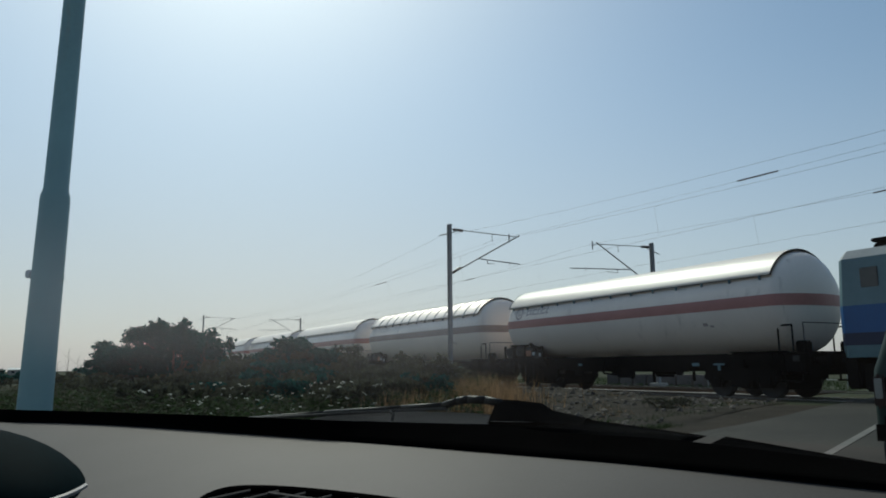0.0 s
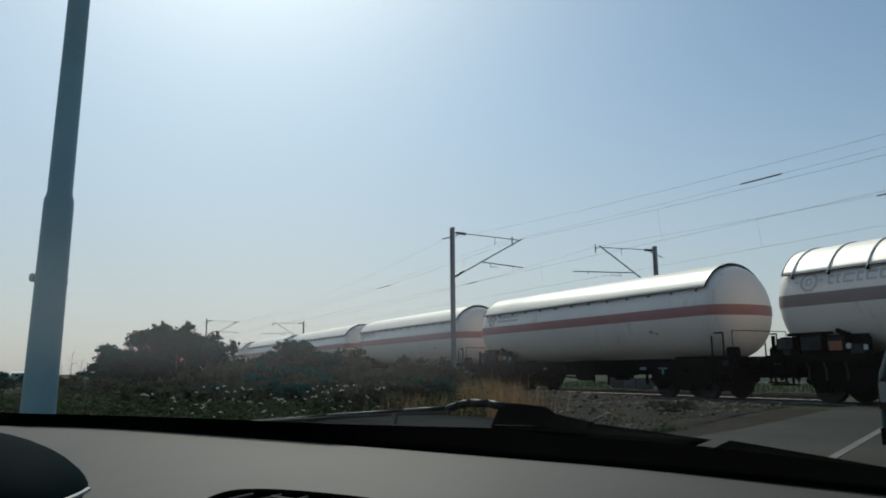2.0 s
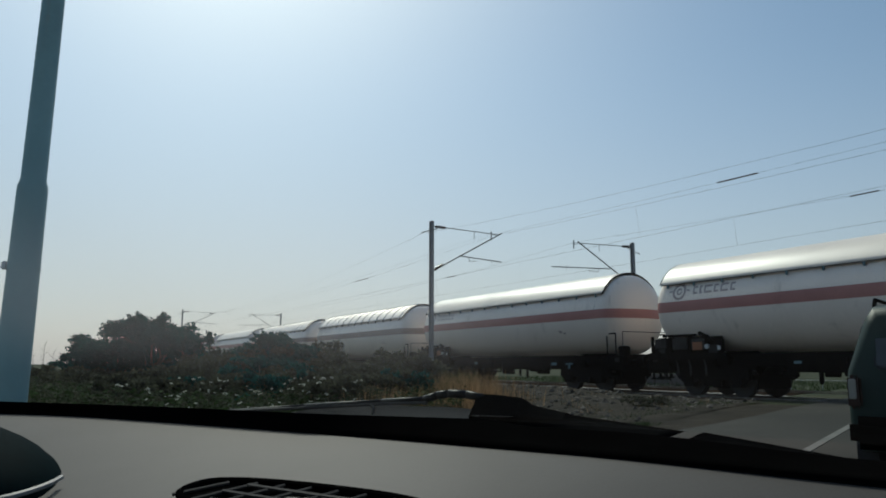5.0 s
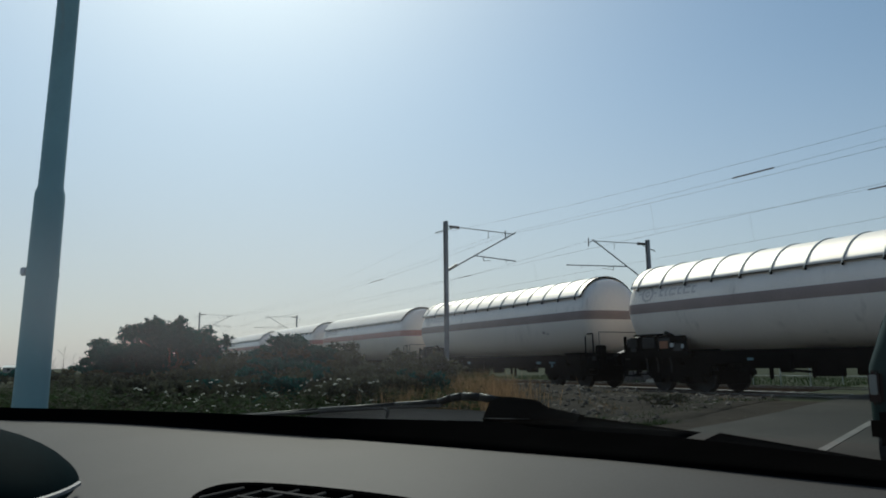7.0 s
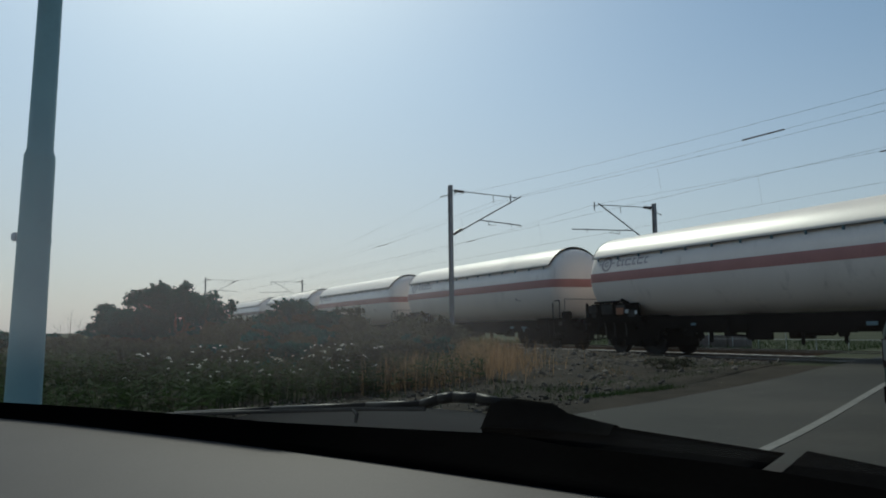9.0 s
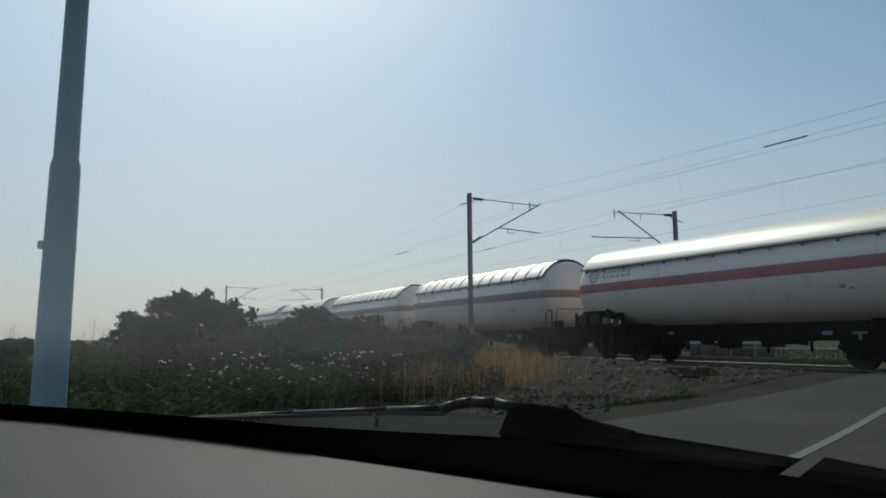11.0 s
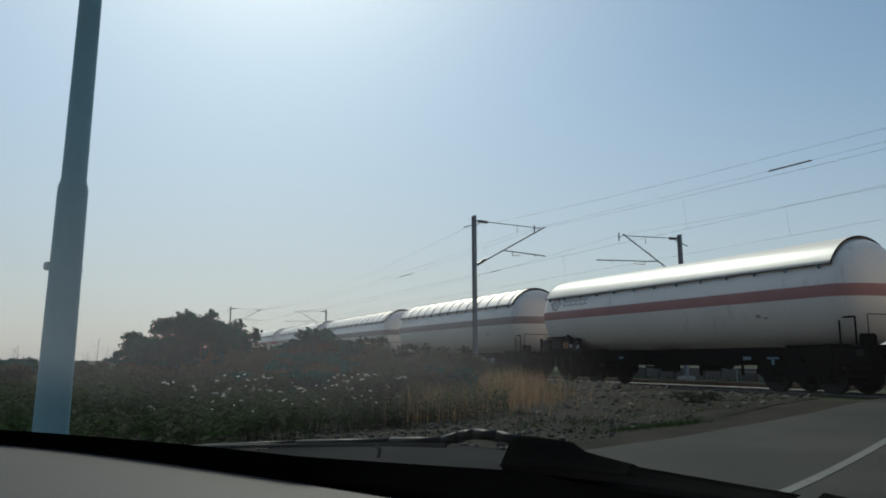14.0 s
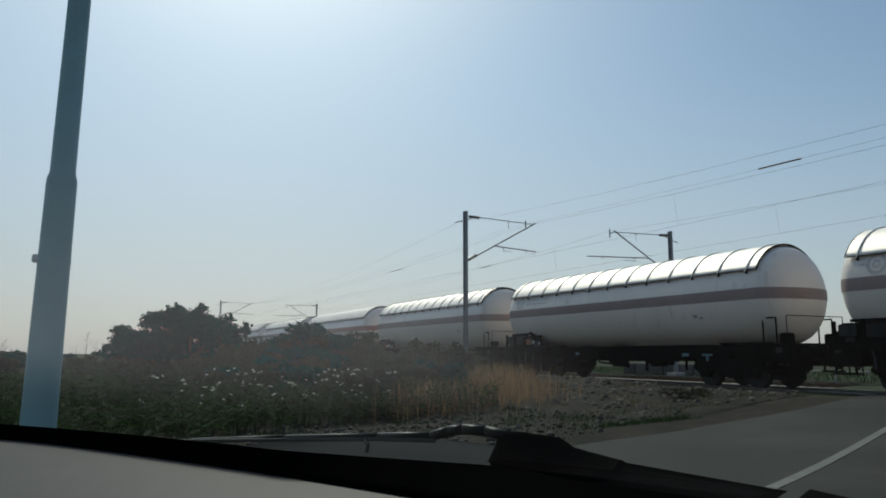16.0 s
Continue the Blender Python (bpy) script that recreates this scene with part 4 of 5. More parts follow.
def blades(points, heights, width, lean, leaf=0.0, segs=2):
    """Bent tapering stalks, with optional side leaves, as one mesh."""
    V, F, n = [], [], 0
    for (x, y), h in zip(points, heights):
        z = ground_z(x, y) - 0.02
        a = rng.random() * math.tau
        dx, dy = math.cos(a) * lean * h * rng.random(), math.sin(a) * lean * h * rng.random()
        b = rng.random() * math.tau
        wx, wy = math.cos(b) * width, math.sin(b) * width
        V += [(x - wx, y - wy, z), (x + wx, y + wy, z), (x + dx * .4 + wx * .7, y + dy * .4 + wy * .7, z + h * .55), (x + dx * .4 - wx * .7, y + dy * .4 - wy * .7, z + h * .55), (x + dx, y + dy, z + h)]
        F += [(n, n + 1, n + 2, n + 3), (n + 3, n + 2, n + 4)]
        n += 5
        if leaf:
            for k in range(6):
                q = 0.25 + 0.7 * rng.random()
                cx, cy, cz = x + dx * q * q, y + dy * q * q, z + h * q
                a2, ln = rng.random() * math.tau, leaf * (0.5 + rng.random()) * (1.2 - 0.6 * q)
                ex, ey = math.cos(a2) * ln, math.sin(a2) * ln
                V += [(cx, cy, cz), (cx + ex * .5 - ey * .25, cy + ey * .5 + ex * .25, cz + ln * .25), (cx + ex, cy + ey, cz + ln * (rng.random() - .2) * .7), (cx + ex * .5 + ey * .25, cy + ey * .5 - ex * .25, cz + ln * .2)]
                F.append((n, n + 1, n + 2, n + 3))
                n += 4
    return V, F


def scatter(count, fwd, lat, test):
    out = []
    while len(out) < count:
        p = road_pt(rng.uniform(*lat), rng.uniform(*fwd))
        if test(p.x, p.y):
            out.append((p.x, p.y))
    return out


def rail_n(x, y):
    return NV.x * x + NV.y * y


def rail_s(x, y):
    return UV.x * x + UV.y * y


def stuff(name, label, V, F, material, category):
    ob = new(name, mesh_from(name, V, F, material))
    return tagged(ob, label, category, kind="stuff")


def patchy(x, y, k=0.22, o=0.0):
    return noise.noise(Vector((x * k, y * k, 11 + o)))


def build_plants():
    build_tree("bushy_tree", "dense dark green bushy tree in the weeds", (-14.9, 40.5, 0.1), 4.2, 4.3, 34000, 0.09, M_LEAF_D, 8, 3)
    build_tree("bushy_tree", "low dark green bush joined to a taller tree", (-17.5, 41, 0.1), 3.0, 3.9, 22000, 0.09, M_LEAF_D, 7, 8)
    build_tree("bush", "dark green undergrowth between two bushy trees", (-16.2, 40.3, 0.1), 2.5, 3.6, 16000, 0.09, M_LEAF_D, 5, 41, "bush")
    build_tree("sapling", "thin sparse sapling with open twigs", (-12.7, 39.5, 0.1), 3.9, 2.2, 1900, 0.13, M_LEAF_D, 3, 5)
    build_tree("bush", "dark rounded bush by the railway", (-5.5, 28, 0.3), 2.35, 3.2, 11000, 0.085, M_LEAF_D, 4, 11, "bush")
    rnd = random.Random(4)
    for k in range(34):                                   # brambles along the line
        n, s = rnd.uniform(6.5, 13.8), rnd.uniform(19, 46)
        p = track_pt(n, s)
        h = 0.9 + (0.35 + 0.75 * rnd.random()) * smooth(20, 29, s)
        if n > 12.5 and s < 26 or p.x > -0.3:
            continue
        z = ground_z(p.x, p.y)
        build_tree("bramble_bush", "grey-green bramble thicket among dry weeds", (p.x, p.y, z), h * 1.2, rnd.uniform(2.0, 3.4), 3600, 0.075, M_LEAF_G if rnd.random() < 0.75 else M_LEAF_D, 3, 20 + k, "bush")
    for k in range(12):
        n, s = rnd.uniform(9.6, 12.9), rnd.uniform(19.5, 29)
        p = track_pt(n, s)
        if p.x > -0.1:
            continue
        build_tree("bramble_bush", "low grey-brown bramble beside the catenary mast", (p.x, p.y, ground_z(p.x, p.y)), rnd.uniform(1.1, 1.6), rnd.uniform(1.6, 2.6), 3000, 0.07, M_LEAF_G, 3, 140 + k, "bush")
    for k in range(26):                                   # thickets standing up out of the weeds
        x, y = rnd.uniform(-7.5, -0.5), rnd.uniform(14.5, 23)
        if LV.x * x + LV.y * y > -11.3:
            continue
        build_tree("bramble_bush", "rounded bramble bush standing in the weeds", (x, y, ground_z(x, y)), rnd.uniform(0.75, 1.15) * (1 + 0.03 * (y - 14)), rnd.uniform(1.3, 2.4), 2600, 0.06, M_LEAF_D if rnd.random() < 0.4 else M_LEAF_G, 3, 300 + k, "bush")
    for k in range(16):                                   # far hedge line
        x = -62 + 3.1 * k + rnd.uniform(-1, 1)
        y = 62 + rnd.uniform(-6, 8) + 0.4 * k
        build_tree("hedge_bush", "dark low hedge bush at the field's edge", (x, y, 0), rnd.uniform(1.35, 1.8), 4.2, 1800, 0.2, M_LEAF_D, 3, 70 + k, "bush")
    for k in range(14):
        x = -40 + 2.6 * k + rnd.uniform(-1, 1)
        y = 30 + rnd.uniform(-5, 6) + 0.2 * k
        build_tree("hedge_bush", "grey-green shrub in the weedy field", (x, y, 0), rnd.uniform(0.8, 1.3), 3.4, 1700, 0.13, M_LEAF_G, 3, 90 + k, "bush")

    for x, y, h, w in ((5.1, 17.6, 0.34, 0.9), (5.7, 17.9, 0.26, 0.7)):
        build_tree("low_shrub", "small dark shrub on the stony bank", (x, y, ground_z(x, y)), h, w, 1500, 0.022, M_LEAF_G, 3, int(x * 100), "shrub")

    def field(x, y):
        fwd = FV.x * x + FV.y * y
        return on_verge(x, y) < -6.9 - 3.3 * smooth(2.0, 8.0, fwd) - 0.35 * patchy(x, y, 0.9, 2) and rail_n(x, y) < 14.0 and y > 4 and x > -45 and x < 0.3 + (y - 14) * 0.14 + 0.25 * patchy(x, y, 0.8, 3)
    # tall weeds
    pts = [p for p in scatter(15000, (-6, 34), (-32, -6.9), field)]
    hs = [(0.55 + 0.45 * rng.random()) * (0.75 + 0.5 * patchy(x, y)) * (0.5 + 0.5 * smooth(-7, -9.5, on_verge(x, y))) for x, y in pts]
    V, F = blades(pts, hs, 0.006, 0.35, 0.17)
    stuff("tall_weeds", "tall green summer weeds beside the road", V, F, M_WEED, "weeds")
    pts = scatter(9000, (-6, 36), (-34, -6.9), lambda x, y: field(x, y) and patchy(x, y, 0.3, 5) > -0.05)
    hs = [0.5 + 0.5 * rng.random() for _ in pts]
    V, F = blades(pts, hs, 0.008, 0.45, 0.11)
    stuff("grey_weeds", "dusty grey-green weeds and dry stalks", V, F, M_LEAF_G, "weeds")
    pts = scatter(9000, (-6, 36), (-34, -6.7), lambda x, y: field(x, y))
    V, F = blades(pts, [0.3 + 0.4 * rng.random() for _ in pts], 0.012, 0.6)
    stuff("long_grass", "long yellow-green grass", V, F, M_WEED, "grass")
    # dry golden grass beside the rubble
    pts = []
    while len(pts) < 3600:
        p = Vector((0.75 + rng.normal() * 0.75, 21.0 + rng.normal() * 1.7, 0))
        if on_verge(p.x, p.y) < -7.6 and rail_n(p.x, p.y) < 15.5:
            pts.append((p.x, p.y))
    V, F = blades(pts, [0.35 + 0.55 * rng.random() ** 1.3 for _ in pts], 0.007, 0.6)
    stuff("dry_grass", "golden dry grass tuft beside the rubble", V, F, M_STRAW, "grass")
    pts = []
    while len(pts) < 700:
        x, y = -1.0 + rng.normal() * 0.5, 16.5 + rng.normal() * 0.9
        pts.append((x, y))
    V, F = blades(pts, [0.5 + 0.4 * rng.random() for _ in pts], 0.007, 0.35)
    stuff("straw_stalks", "pale straw stalks among the weeds", V, F, M_STRAW, "grass")
    # umbel flowers: stalk and a head of small florets
    V, F, VS, n = [], [], [], 0
    places = []
    while len(places) < 85:
        k = rng.random()
        if k < 0.6:
            x, y = -3.7 + rng.normal() * 0.85, 13.0 + rng.normal() * 1.8
        else:
            x, y = -1.9 + rng.normal() * 0.6, 15.0 + rng.normal() * 1.0
        if on_verge(x, y) < -10.2:
            places.append((x, y))
    hs = [0.45 + 0.55 * rng.random() for _ in places]
    for (x, y), h in zip(places, hs):
        z = ground_z(x, y) + h
        r = 0.018 + 0.048 * rng.random() ** 2
        tx, ty = rng.normal() * 0.35, rng.normal() * 0.35
        for k in range(16):
            a, q = rng.random() * math.tau, rng.random() ** 0.5 * r
            cx, cy, cz = x + math.cos(a) * q, y + math.sin(a) * q, z + 0.012 * rng.random() - q * q * 3 + q * (tx * math.cos(a) + ty * math.sin(a))
            s = 0.011
            V += [(cx - s, cy, cz), (cx, cy - s, cz + .004), (cx + s, cy, cz), (cx, cy + s, cz + .007)]
            F.append((n, n + 1, n + 2, n + 3))
            n += 4
    stuff("wild_carrot_flowers", "white wild carrot flower heads above the weeds", V, F, M_BLOOM, "flowers")
    V, F = blades(places, hs, 0.004, 0.0)
    stuff("flower_stalks", "thin green stalks of the white flowers", V, F, M_WEED, "weeds")
    # short grass behind the railway and tufts by the verge
    pts = []
    while len(pts) < 12000:
        p = track_pt(rng.uniform(28, 48), rng.uniform(2, 60))
        pts.append((p.x, p.y))
    V, F = blades(pts, [0.12 + 0.22 * rng.random() for _ in pts], 0.014, 0.8)
    stuff("meadow_grass", "short bright green grass behind the railway", V, F, M_WEED, "grass")
    pts = []
    while len(pts) < 2600:
        if rng.random() < 0.45:
            k = rng.random() ** 0.7
            x, y = 1.9 + 2.3 * k + rng.normal() * 0.12, 12.6 + 1.1 * k + rng.normal() * 0.09
        else:
            c = ((6.0, 17.6), (7.4, 18.2), (4.9, 15.9), (3.9, 15.2), (2.5, 14.6))[rng.integers(5)]
            x, y = c[0] + rng.normal() * 0.55, c[1] + rng.normal() * 0.3
        if on_verge(x, y) < -5.3:
            pts.append((x, y))
    V, F = blades(pts, [0.05 + 0.1 * rng.random() for _ in pts], 0.008, 0.8)
    stuff("verge_grass", "short green tufts along the dirt verge", V, F, M_WEED, "grass")
    pts = scatter(1500, (4, 14), (-10.9, -7.0), lambda x, y: patchy(x, y, 1.2, 8) > 0.12)
    V, F = blades(pts, [0.06 + 0.14 * rng.random() for _ in pts], 0.008, 0.8)
    stuff("verge_weeds", "low scattered weeds on the stony verge", V, F, M_WEED, "weeds")
    pts = []
    while len(pts) < 2400:
        n_, s_ = rng.uniform(9.5, 15.6), rng.uniform(12.0, 25.5)
        q = track_pt(n_, s_)
        if on_verge(q.x, q.y) < -6.0 and patchy(q.x, q.y, 0.9, 21) > 0.16:
            pts.append((q.x, q.y))
    half = len(pts) // 2
    V, F = blades(pts[:half], [0.04 + 0.12 * rng.random() for _ in pts[:half]], 0.008, 0.9, 0.05)
    stuff("bank_weeds", "low dusty weeds among the rubble", V, F, M_LEAF_G, "weeds")
    V, F = blades(pts[half:], [0.05 + 0.14 * rng.random() for _ in pts[half:]], 0.006, 0.9)
    stuff("bank_straw", "dry straw wisps among the rubble", V, F, M_STRAW, "grass")
    # dry bare stalks on the skyline
    for x, y, h in ((-19.5, 38, 2.4), (-23.8, 38, 2.1), (-19.0, 38, 1.95), (-24.6, 39, 1.9), (-20.3, 38.5, 1.7)):
        bm = bmesh.new()
        add_rod(bm, (0, 0, -0.1), (0.05, 0, h), 0.02, 0.006, 5)
        for k in range(6):
            z = h * (0.4 + 0.1 * k)
            a = k * 2.4
            add_rod(bm, (0, 0, z), (0.3 * math.cos(a), 0.3 * math.sin(a), z + 0.3), 0.008, 0.004, 4)
        o = obj("dead_stalk", bm, M_BARK)
        o.location = (x, y, 0)
        tagged(o, "bare dead weed stalk against the sky", "plant", group="dead stalks")


def build_rubble():
    ico = bmesh.new()
    bmesh.ops.create_icosphere(ico, subdivisions=1, radius=1.0)
    base = np.array([v.co for v in ico.verts])
    fac = np.array([[v.index for v in f.verts] for f in ico.faces])
    ico.free()
    V, F, n = [], [], 0
    k = 0
    while k < 4600:
        n_, s_ = rng.uniform(10.2, 16.6), rng.uniform(11.5, 26.5)
        p = track_pt(n_, s_)
        if on_verge(p.x, p.y) > -5.6 or patchy(p.x, p.y, 0.5, 9) < -0.25:
            continue
        r = 0.016 + 0.085 * rng.random() ** 5
        q = base * (r * (0.6 + 0.6 * rng.random((1, 3)))) * (0.8 + 0.4 * rng.random((12, 1)))
        V.append(q + (p.x, p.y, ground_z(p.x, p.y) + r * 0.25))
        F.append(fac + n)
        n += 12
        k += 1
    while k < 7000:                                       # scattered pebbles on the bare verge
        p = road_pt(rng.uniform(-10.9, -6.0), rng.uniform(4.5, 14))
        r = 0.012 + 0.05 * rng.random() ** 5
        q = base * (r * (0.6 + 0.6 * rng.random((1, 3)))) * (0.8 + 0.4 * rng.random((12, 1)))
        V.append(q + (p.x, p.y, ground_z(p.x, p.y) + 0.022 + r * 0.25))
        F.append(fac + n)
        n += 12
        k += 1
    stuff("rubble_stones", "pale broken limestone rubble on the bank", np.concatenate(V), np.concatenate(F), M_STONE, "stones")


def build_far_shed():
    t = thing("far_shed", "pale low shed far across the field", "shed", pose(-150, 262, 0, 0, 0, 12))
    part("wall", box((0, 0, 0.9), (7.5, 5, 1.8)), M_CONCRETE, t, "pale wall")
    bm = bmesh.new()
    for sy in (-1, 1):
        add_box(bm, (0, sy * 1.4, 2.1), (8.0, 3.0, 0.1), Matrix.Rotation(radians(-sy * 14), 4, 'X'))
    part("roof", bm, M_LGREY, t, "light sheet roof")
    for x in (-2, 1.5):
        part("window", box((x, -2.52, 1.0), (1.0, 0.06, 0.7)), M_GLASSDARK, t)


def build_behind():
    """Low concrete blocks and a fence seen under the wagons."""
    w = thing("concrete_block_wall", "low grey concrete block wall behind the railway", "wall")
    base = None
    for k in range(9):
        p = track_pt(33.0, 28 + 1.25 * k, 0.36)
        m = Matrix.Translation(p) @ Matrix.Rotation(TA, 4, 'Z')
        if base is None:
            base = part("block", box((0, 0, 0), (0.5, 1.16, 0.72), None, 0.03), M_BLOCK, w)
            base.matrix_local = m
        else:
            again(base, m)
    f = thing("rail_fence", "thin grey tubular fence behind the railway", "fence")
    for k in range(14):
        p = track_pt(31.5, 8 + 1.6 * k)
        part("post", rod(p, p + Vector((0, 0, 1.0)), 0.018, None, 6), M_GALV, f)
    for z in (0.55, 0.98):
        part("bar", rod(track_pt(31.5, 8, z), track_pt(31.5, 28.8, z), 0.012, None, 6), M_GALV, f)


# ---- vehicle ahead ----
def build_car_ahead():
    c = road_pt(-0.55, 8.25)
    t = thing("parked_van", "dark green tall estate car waiting at the crossing", "car", Matrix.Translation((c.x, c.y, ground_z(c.x, c.y) + 0.045)) @ Matrix.Rotation(-HA, 4, 'Z'))
    # cross-section rings from the tail (y=0) forward; x across
    def ring(y, w, z0, zb, zt, tw):
        return [(-w * 0.9, y, z0), (-w, y, z0 + 0.2), (-w, y, zb - 0.25), (-w * 0.985, y, zb), (-tw, y, zt - 0.12), (-tw * 0.88, y, zt), (tw * 0.88, y, zt), (tw, y, zt - 0.12), (w * 0.985, y, zb), (w, y, zb - 0.25), (w, y, z0 + 0.2), (w * 0.9, y, z0)]
    secs = [ring(0.12, 0.80, 0.36, 1.10, 1.66, 0.60), ring(0.22, 0.86, 0.33, 1.13, 1.76, 0.66), ring(0.6, 0.88, 0.3, 1.13, 1.82, 0.68), ring(1.8, 0.89, 0.28, 1.1, 1.84, 0.68), ring(2.5, 0.89, 0.28, 1.08, 1.80, 0.66), ring(3.2, 0.88, 0.28, 1.05, 1.3, 0.72), ring(4.1, 0.82, 0.3, 0.9, 0.98, 0.68), ring(4.3, 0.7, 0.36, 0.7, 0.75, 0.6)]
    bm = bmesh.new()
    rows = [[bm.verts.new(p) for p in s] for s in secs]
    for a, b in zip(rows[:-1], rows[1:]):
        for i in range(12):
            j = (i + 1) % 12
            bm.faces.new((a[i], a[j], b[j], b[i]))
    bm.faces.new(rows[0])
    bm.faces.new(rows[-1])
    bmesh.ops.recalc_face_normals(bm, faces=bm.faces[:])
    bmesh.ops.bevel(bm, geom=bm.edges[:], offset=0.03, segments=2, affect='EDGES', clamp_overlap=True)
    part("body", bm, M_GREENCAR, t, smooth_shade=True)
    part("rear_window", box((0, 0.135, 1.38), (1.18, 0.05, 0.46), Matrix.Rotation(radians(-8), 4, 'X'), 0.03), M_GLASSDARK, t, "dark rear window")
    part("bumper", box((0, 0.10, 0.52), (1.70, 0.24, 0.32), None, 0.08), M_BLACK, t, "black plastic rear bumper")
    for sx in (-1, 1):
        lamp = part("tail_lamp", box((sx * 0.785, 0.15, 0.92), (0.13, 0.12, 0.34), None, 0.03), M_TAIL, t, "smoked tail lamp")
        part("lens", box((sx * 0.80, 0.085, 0.95), (0.07, 0.02, 0.2), None, 0.008), M_CLEAR, lamp, "clear lamp lens")
        part("roof_rail", pipe([(sx * 0.60, 0.5, 1.80), (sx * 0.60, 0.6, 1.88), (sx * 0.60, 2.2, 1.9), (sx * 0.60, 2.3, 1.82)], 0.022), M_BLACK, t, "black roof rail")
        part("side_window", box((sx * 0.775, 1.55, 1.42), (0.05, 2.0, 0.4), Matrix.Rotation(radians(sx * -18), 4, 'Y'), 0.02), M_GLASSDARK, t)
        for y in (0.85, 3.45):
            bm = rod((sx * 0.68, y, 0.28), (sx * 0.88, y, 0.28), 0.32, 0.32, 28)
            wheel = part("wheel", bm, M_RUBBER, t, "black tyre")
            part("hub_cap", rod((sx * 0.87, y, 0.28), (sx * 0.90, y, 0.28), 0.19, 0.17, 20), M_GALV, wheel)
    part("number_plate", box((0, 0.02, 0.78), (0.5, 0.02, 0.11), None, 0.004), M_WHITE, t, "plain white plate")


# ---- our own car ----
def dash_edge(lat):
    return -0.188 * lat * lat - 0.11 * lat + 0.412


def build_own_car():
    t = thing("car", "silver passenger car with grey dashboard, windscreen and parked wiper", "car", Matrix.Rotation(-HA, 4, 'Z'))
    # local x is across the car, y ahead
    lats = list(np.linspace(-1.25, 0.62, 120))
    # dash pad: from the edge strip back towards the seats, rolling down at the rear
    def lift(lat):
        return 0.004 * smooth(-0.8, -0.35, lat) * (1 - smooth(-0.22, 0.05, lat)) - 0.001

    def pad(lat, v):
        back = dash_edge(lat) + 0.006 - 0.426 * v
        z = 1.182 - 0.195 * (dash_edge(lat) - back) + 0.004 * math.sin(lat * 5 + v * 3) + lift(lat)
        z -= 0.24 * smooth(-0.3, 0.3, lat) * v           # falls away towards the passenger's side; tilt added to put shade there
        if v > 0.8:
            z -= ((v - 0.8) / 0.2) ** 2 * 0.06
        return (lat, back, z)
    bm = grid_bm(lats, [0, 0.003, 0.008] + list(np.linspace(0.02, 0.97, 20)) + [0.99, 0.997, 1], pad)
    r = bmesh.ops.extrude_face_region(bm, geom=bm.faces[:])
    bmesh.ops.translate(bm, verts=[v for v in r["geom"] if isinstance(v, bmesh.types.BMVert)], vec=(0, 0, -0.02))
    bmesh.ops.recalc_face_normals(bm, faces=bm.faces[:])
    part("dashboard", bm, M_DASH, t, "grey grained plastic dashboard top", smooth_shade=True)
    part("dash_front", grid_bm(lats, list(np.linspace(0, 1, 6)), lambda a, v: (a, dash_edge(a) - 0.42 + 0.06 * v, 1.04 - 0.5 * v), 0.02), M_DASH, t, "grey lower dashboard front")
    # black lip at the foot of the windscreen
    def strip_fn(lat, v):
        q = dash_edge(lat)
        far = min(q + 0.06, max(q + 0.008, 0.122 * lat * lat + 0.392 * lat + 0.60))
        if v < 0:                                         # front skirt down behind the pad's edge
            return (lat, q + 0.001, 1.1835 + 0.03 * v)
        return (lat, q + 0.001 + (far - q - 0.001) * v, 1.1845 + (0.0175 - 0.005 * smooth(-0.345, -0.29, lat) - 0.007 * smooth(-0.2, 0.0, lat)) * v)
    part("windscreen_strip", grid_bm(lats, [-1.0, -0.15] + list(np.linspace(0, 1, 6)), strip_fn), M_BLACK, t, "matt black strip along the windscreen foot", smooth_shade=True)
    # instrument hood
    bm = bmesh.new()
    bmesh.ops.create_uvsphere(bm, u_segments=40, v_segments=20, radius=1.0, matrix=Matrix.Translation((-0.86, 0.155, 1.122)) @ Matrix.Diagonal((0.25, 0.125, 0.078, 1)))
    hood = part("instrument_hood", bm, M_HOODP, t, "dark glossy instrument hood", smooth_shade=True)
    bm = bmesh.new()
    add_pipe(bm, [(-0.86 + 0.255 * math.cos(a), 0.155 + 0.120 * math.sin(a), 1.143 + 0.014 * math.sin(a)) for a in np.linspace(-1.0, 0.5, 26)], 0.0026, 6)
    part("hood_rim", bm, M_RIM, hood, "silver rim round the hood")
    # oval vent grille let into the dash top
    vx, vy, va, vb = -0.318, 0.252, 0.165, 0.036

    def on_pad(x, y, up=0.004):
        fall = 0.24 * smooth(-0.3, 0.3, x) * (dash_edge(x) + 0.006 - y) / 0.426
        return (x, y, 1.182 - fall - 0.195 * (dash_edge(x) - y) + 0.004 * math.sin(x * 5 + (dash_edge(x) - y) / 0.42 * 3) + lift(x) + up)
    oval = [(vx + va * math.cos(a), vy + vb * math.copysign(abs(math.sin(a)) ** 0.7, math.sin(a))) for a in np.linspace(0, math.tau, 61)]
    bm = bmesh.new()
    add_pipe(bm, [on_pad(x, y) for x, y in oval], 0.0035, 6)
    vent = part("air_vent", bm, M_BLACK, t, "oval dash-top vent grille")
    bm = bmesh.new()
    bm.faces.new([bm.verts.new(on_pad(x, y, 0.0022)) for x, y in oval[:-1]])
    part("vent_well", bm, M_BLACK, vent)
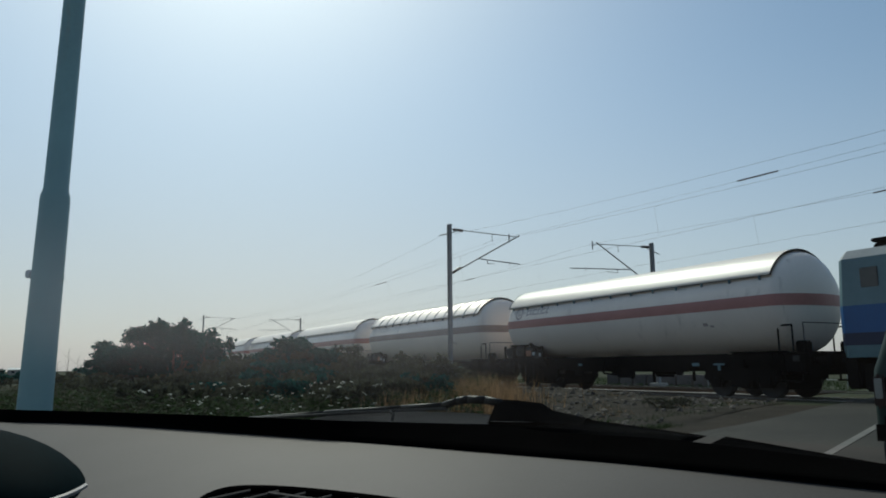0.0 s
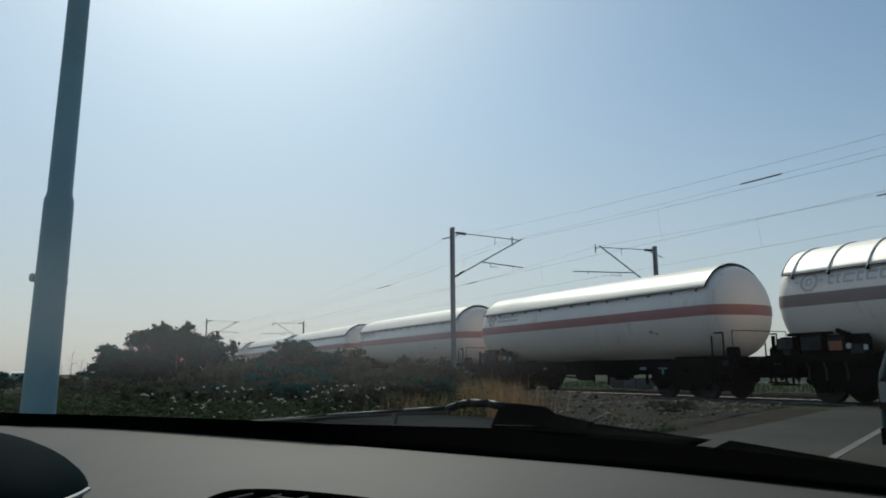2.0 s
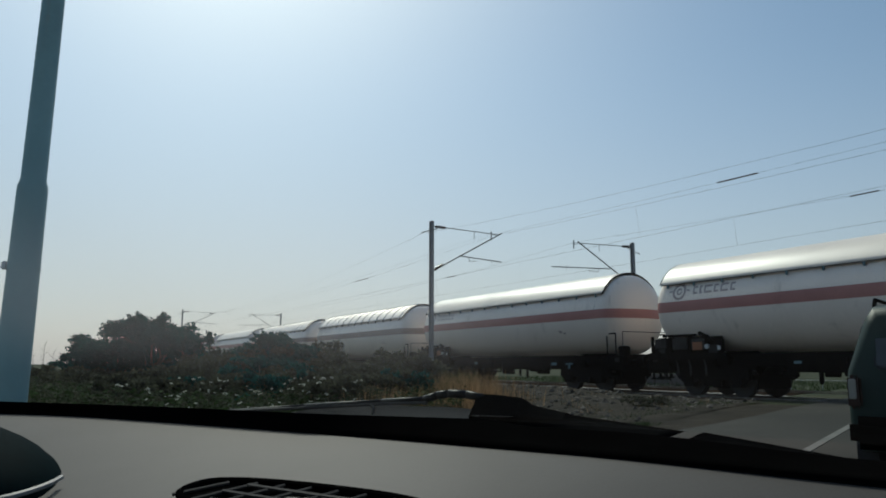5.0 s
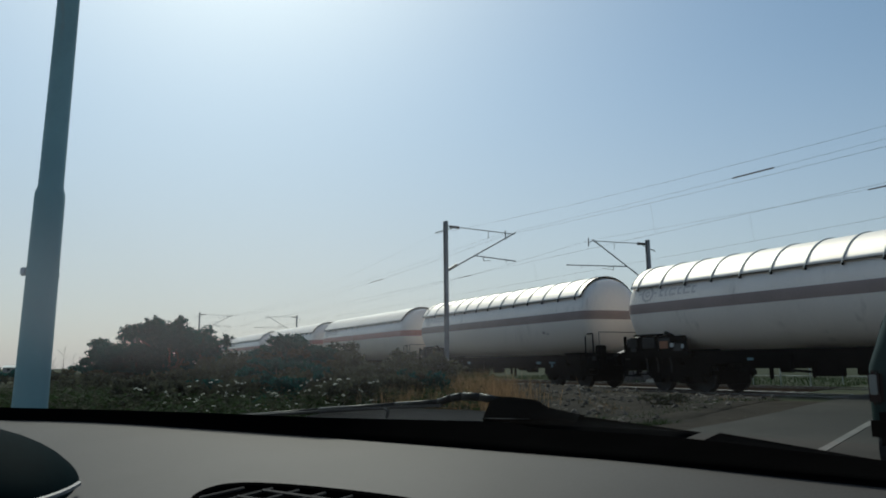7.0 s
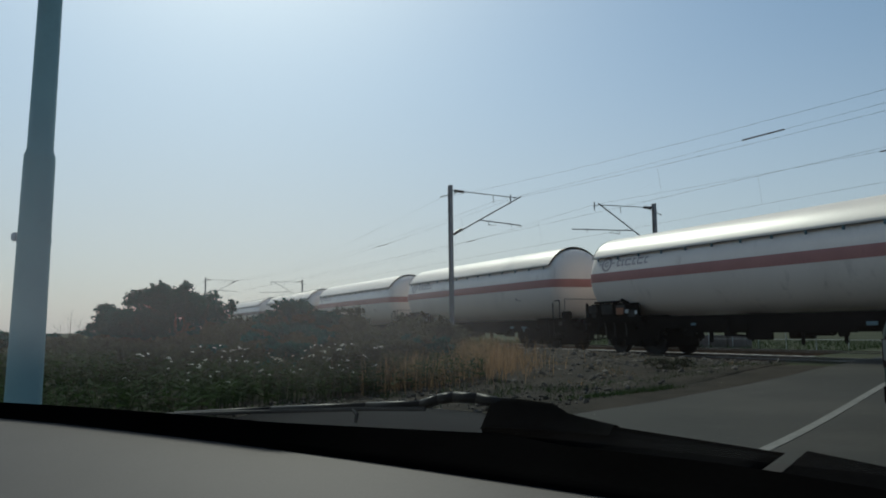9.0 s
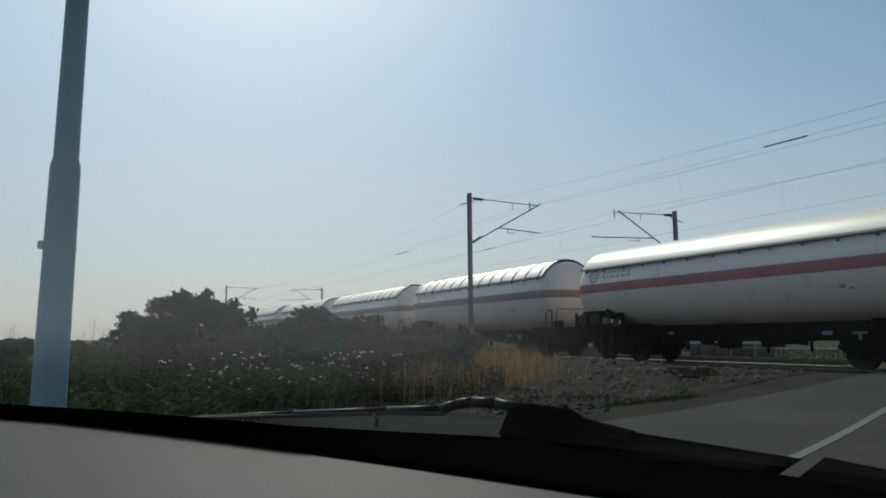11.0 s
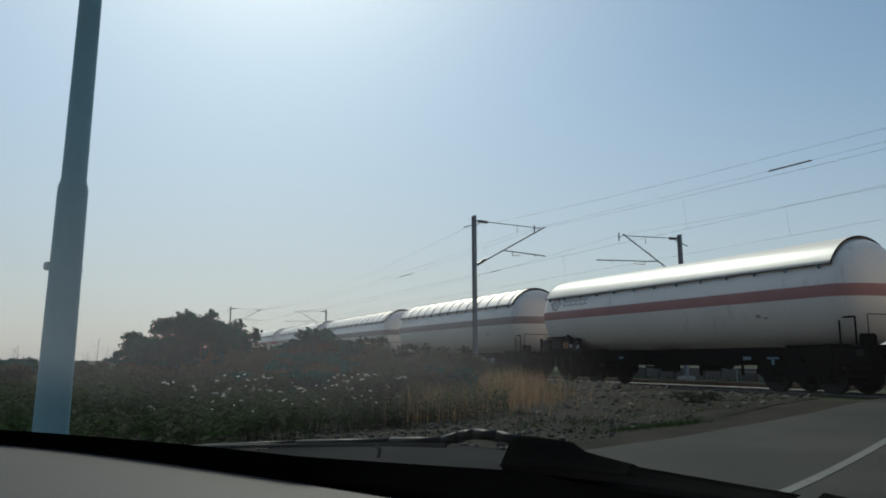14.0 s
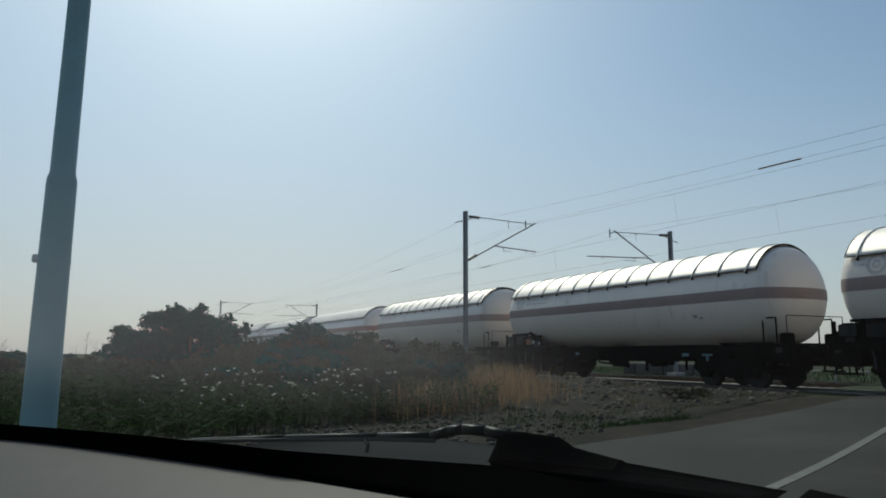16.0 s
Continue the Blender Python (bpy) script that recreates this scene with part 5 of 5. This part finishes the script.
    for k in range(8):
        x = vx - 0.15 + 0.03 * k
        h = vb * max(0.2, 1 - ((x - vx) / va) ** 2) ** 0.35 * 0.95
        part("vent_bar", pipe([on_pad(x - 0.012, vy - h), on_pad(x + 0.012, vy + h)], 0.0016, 5), M_DASH, vent)
    for dy in (-0.018, 0.0, 0.018):
        w = va * (1 - (abs(dy) / vb) ** 2.8) ** 0.5 * 0.72
        part("vent_bar", pipe([on_pad(vx - w + 2 * w * i / 8, vy + dy, 0.005) for i in range(9)], 0.0016, 5), M_DASH, vent)
    # windscreen
    glass = part("windscreen", grid_bm(list(np.linspace(-1.34, 0.62, 40)), list(np.linspace(0, 1, 10)),
                 lambda a, v: (a, min(dash_edge(a) + 0.06, max(dash_edge(a) + 0.008, 0.122 * a * a + 0.392 * a + 0.60)) + 0.004 - 0.78 * v, 1.2 + 0.62 * v - 0.05 * v * v)), M_SCREEN, t, "dusty windscreen glass", smooth_shade=True)
    glass.data.flip_normals()
    glass.visible_shadow = False
    # cowl panel outside with its notch, bonnet
    def cowl(a, v):
        return (a, (dash_edge(a) + 0.075) * (1 - v) + (0.62 + 0.339 * a) * v, 1.19 * (1 - v) + (1.2030 + (0.0055 - 0.125 * (a + 0.285)) * smooth(-0.325, -0.285, a)) * v)
    part("cowl_panel", grid_bm(list(np.linspace(-0.368, -0.168, 14)), list(np.linspace(0, 1, 6)), cowl, 0.008), M_COWL, t, "charcoal cowl panel", smooth_shade=True)
    part("cowl_panel", grid_bm(list(np.linspace(-0.164, 0.6, 24)), list(np.linspace(0, 1, 6)),
         lambda a, v: (a, dash_edge(a) + 0.075 + 0.10 * v, 1.183 + 0.008 * v - 0.11 * (a + 0.165) * (0.4 + 0.6 * v)), 0.008), M_COWL, t, "charcoal cowl panel", smooth_shade=True)
    part("bonnet", grid_bm(list(np.linspace(-1.15, 0.52, 24)), list(np.linspace(0, 1, 16)),
         lambda a, v: (a, dash_edge(a) + 0.12 + 0.95 * v, 1.196 + 0.011 * (1 - smooth(-0.37, -0.31, a)) - 0.075 * max(0, a + 0.35) - 0.19 * v - 0.18 * v * v - 0.12 * ((a + 0.32) / 0.85) ** 4 - 0.14 * max(0, -0.6 - a)), 0.015), M_SILVER, t, "silver bonnet", smooth_shade=True)
    # wiper
    arm = [(-0.352, 0.501, 1.221), (-0.37, 0.494, 1.2245), (-0.388, 0.488, 1.225), (-0.4, 0.484, 1.223), (-0.4147, 0.4808, 1.2184), (-0.4696, 0.4742, 1.2146), (-0.5784, 0.4586, 1.2067), (-0.7086, 0.438, 1.196)]
    bm = bmesh.new()
    for (a, b), q in zip(zip(arm[:-1], arm[1:]), (0.0042, 0.0042, 0.0042, 0.004, 0.0034, 0.003, 0.0026)):
        add_rod(bm, a, b, q, q, 8)
        bmesh.ops.create_icosphere(bm, subdivisions=1, radius=q, matrix=Matrix.Translation(b))
    wiper = part("wiper_arm", bm, M_ARM, t, "bent black wiper arm", smooth_shade=True)
    part("wiper_blade", pipe([(-0.41, 0.479, 1.2155), (-0.4696, 0.4722, 1.2127), (-0.5952, 0.4541, 1.2040), (-0.7251, 0.4301, 1.1950)], 0.002, 6), M_RUBBER, wiper, "rubber wiper blade")
    part("blade_clip", pipe([(-0.4818, 0.4689, 1.2112), (-0.4757, 0.468, 1.2083), (-0.4769, 0.4672, 1.2011)], 0.0016, 5), M_RUBBER, wiper)
    tops = [(-0.3625, 1.207), (-0.3585, 1.2225), (-0.354, 1.2255), (-0.34, 1.2250), (-0.3267, 1.2236), (-0.3144, 1.2222), (-0.3095, 1.2190), (-0.3045, 1.2155), (-0.2946, 1.2130), (-0.281, 1.2100), (-0.2715, 1.2080)]

    def pivot(i, v):
        x, z = tops[i]
        return (x, 0.62 + 0.339 * x + 0.011 * v, 1.2015 + (z - 1.2015) * math.cos(v * 1.45))
    part("wiper_pivot", grid_bm(list(range(11)), list(np.linspace(-1, 1, 10)), pivot, 0.004), M_COWL, wiper, "black wiper pivot cover", smooth_shade=True)
    # plain cabin and body that close the car
    bm = bmesh.new()
    add_box(bm, (-0.35, -1.25, 1.80), (1.75, 1.9, 0.05))
    add_box(bm, (-0.35, -2.2, 1.2), (1.75, 0.05, 1.2))
    for x in (-1.19, 0.49):
        add_box(bm, (x, -1.1, 0.75), (0.06, 2.3, 0.75))
    part("cabin_lining", bm, M_CLOTH, t, "grey cabin lining")
    bm = bmesh.new()
    add_box(bm, (-0.35, -0.7, 0.36), (1.7, 3.3, 0.28), None, 0.05)
    for x in (-1.14, 0.48):
        add_box(bm, (x, 0.95, 0.62), (0.06, 1.1, 0.55), None, 0.02)
    add_box(bm, (-0.33, 1.55, 0.55), (1.6, 0.12, 0.45), None, 0.05)
    part("body_shell", bm, M_SILVER, t, "silver lower body")
    for x in (-1.08, 0.42):
        for y in (0.95, -1.7):
            part("wheel", rod((x - 0.09, y, 0.31), (x + 0.09, y, 0.31), 0.31, 0.31, 28), M_RUBBER, t, "black tyre")


build_ground()
build_road()
build_track(TRACK, -60, 330, True)
build_track(TRACK2, -60, 330, False)
build_crossing()
build_train()
build_overhead()
build_pole()
build_car_ahead()
build_behind()
build_far_shed()
build_own_car()
build_plants()
build_rubble()
motions()
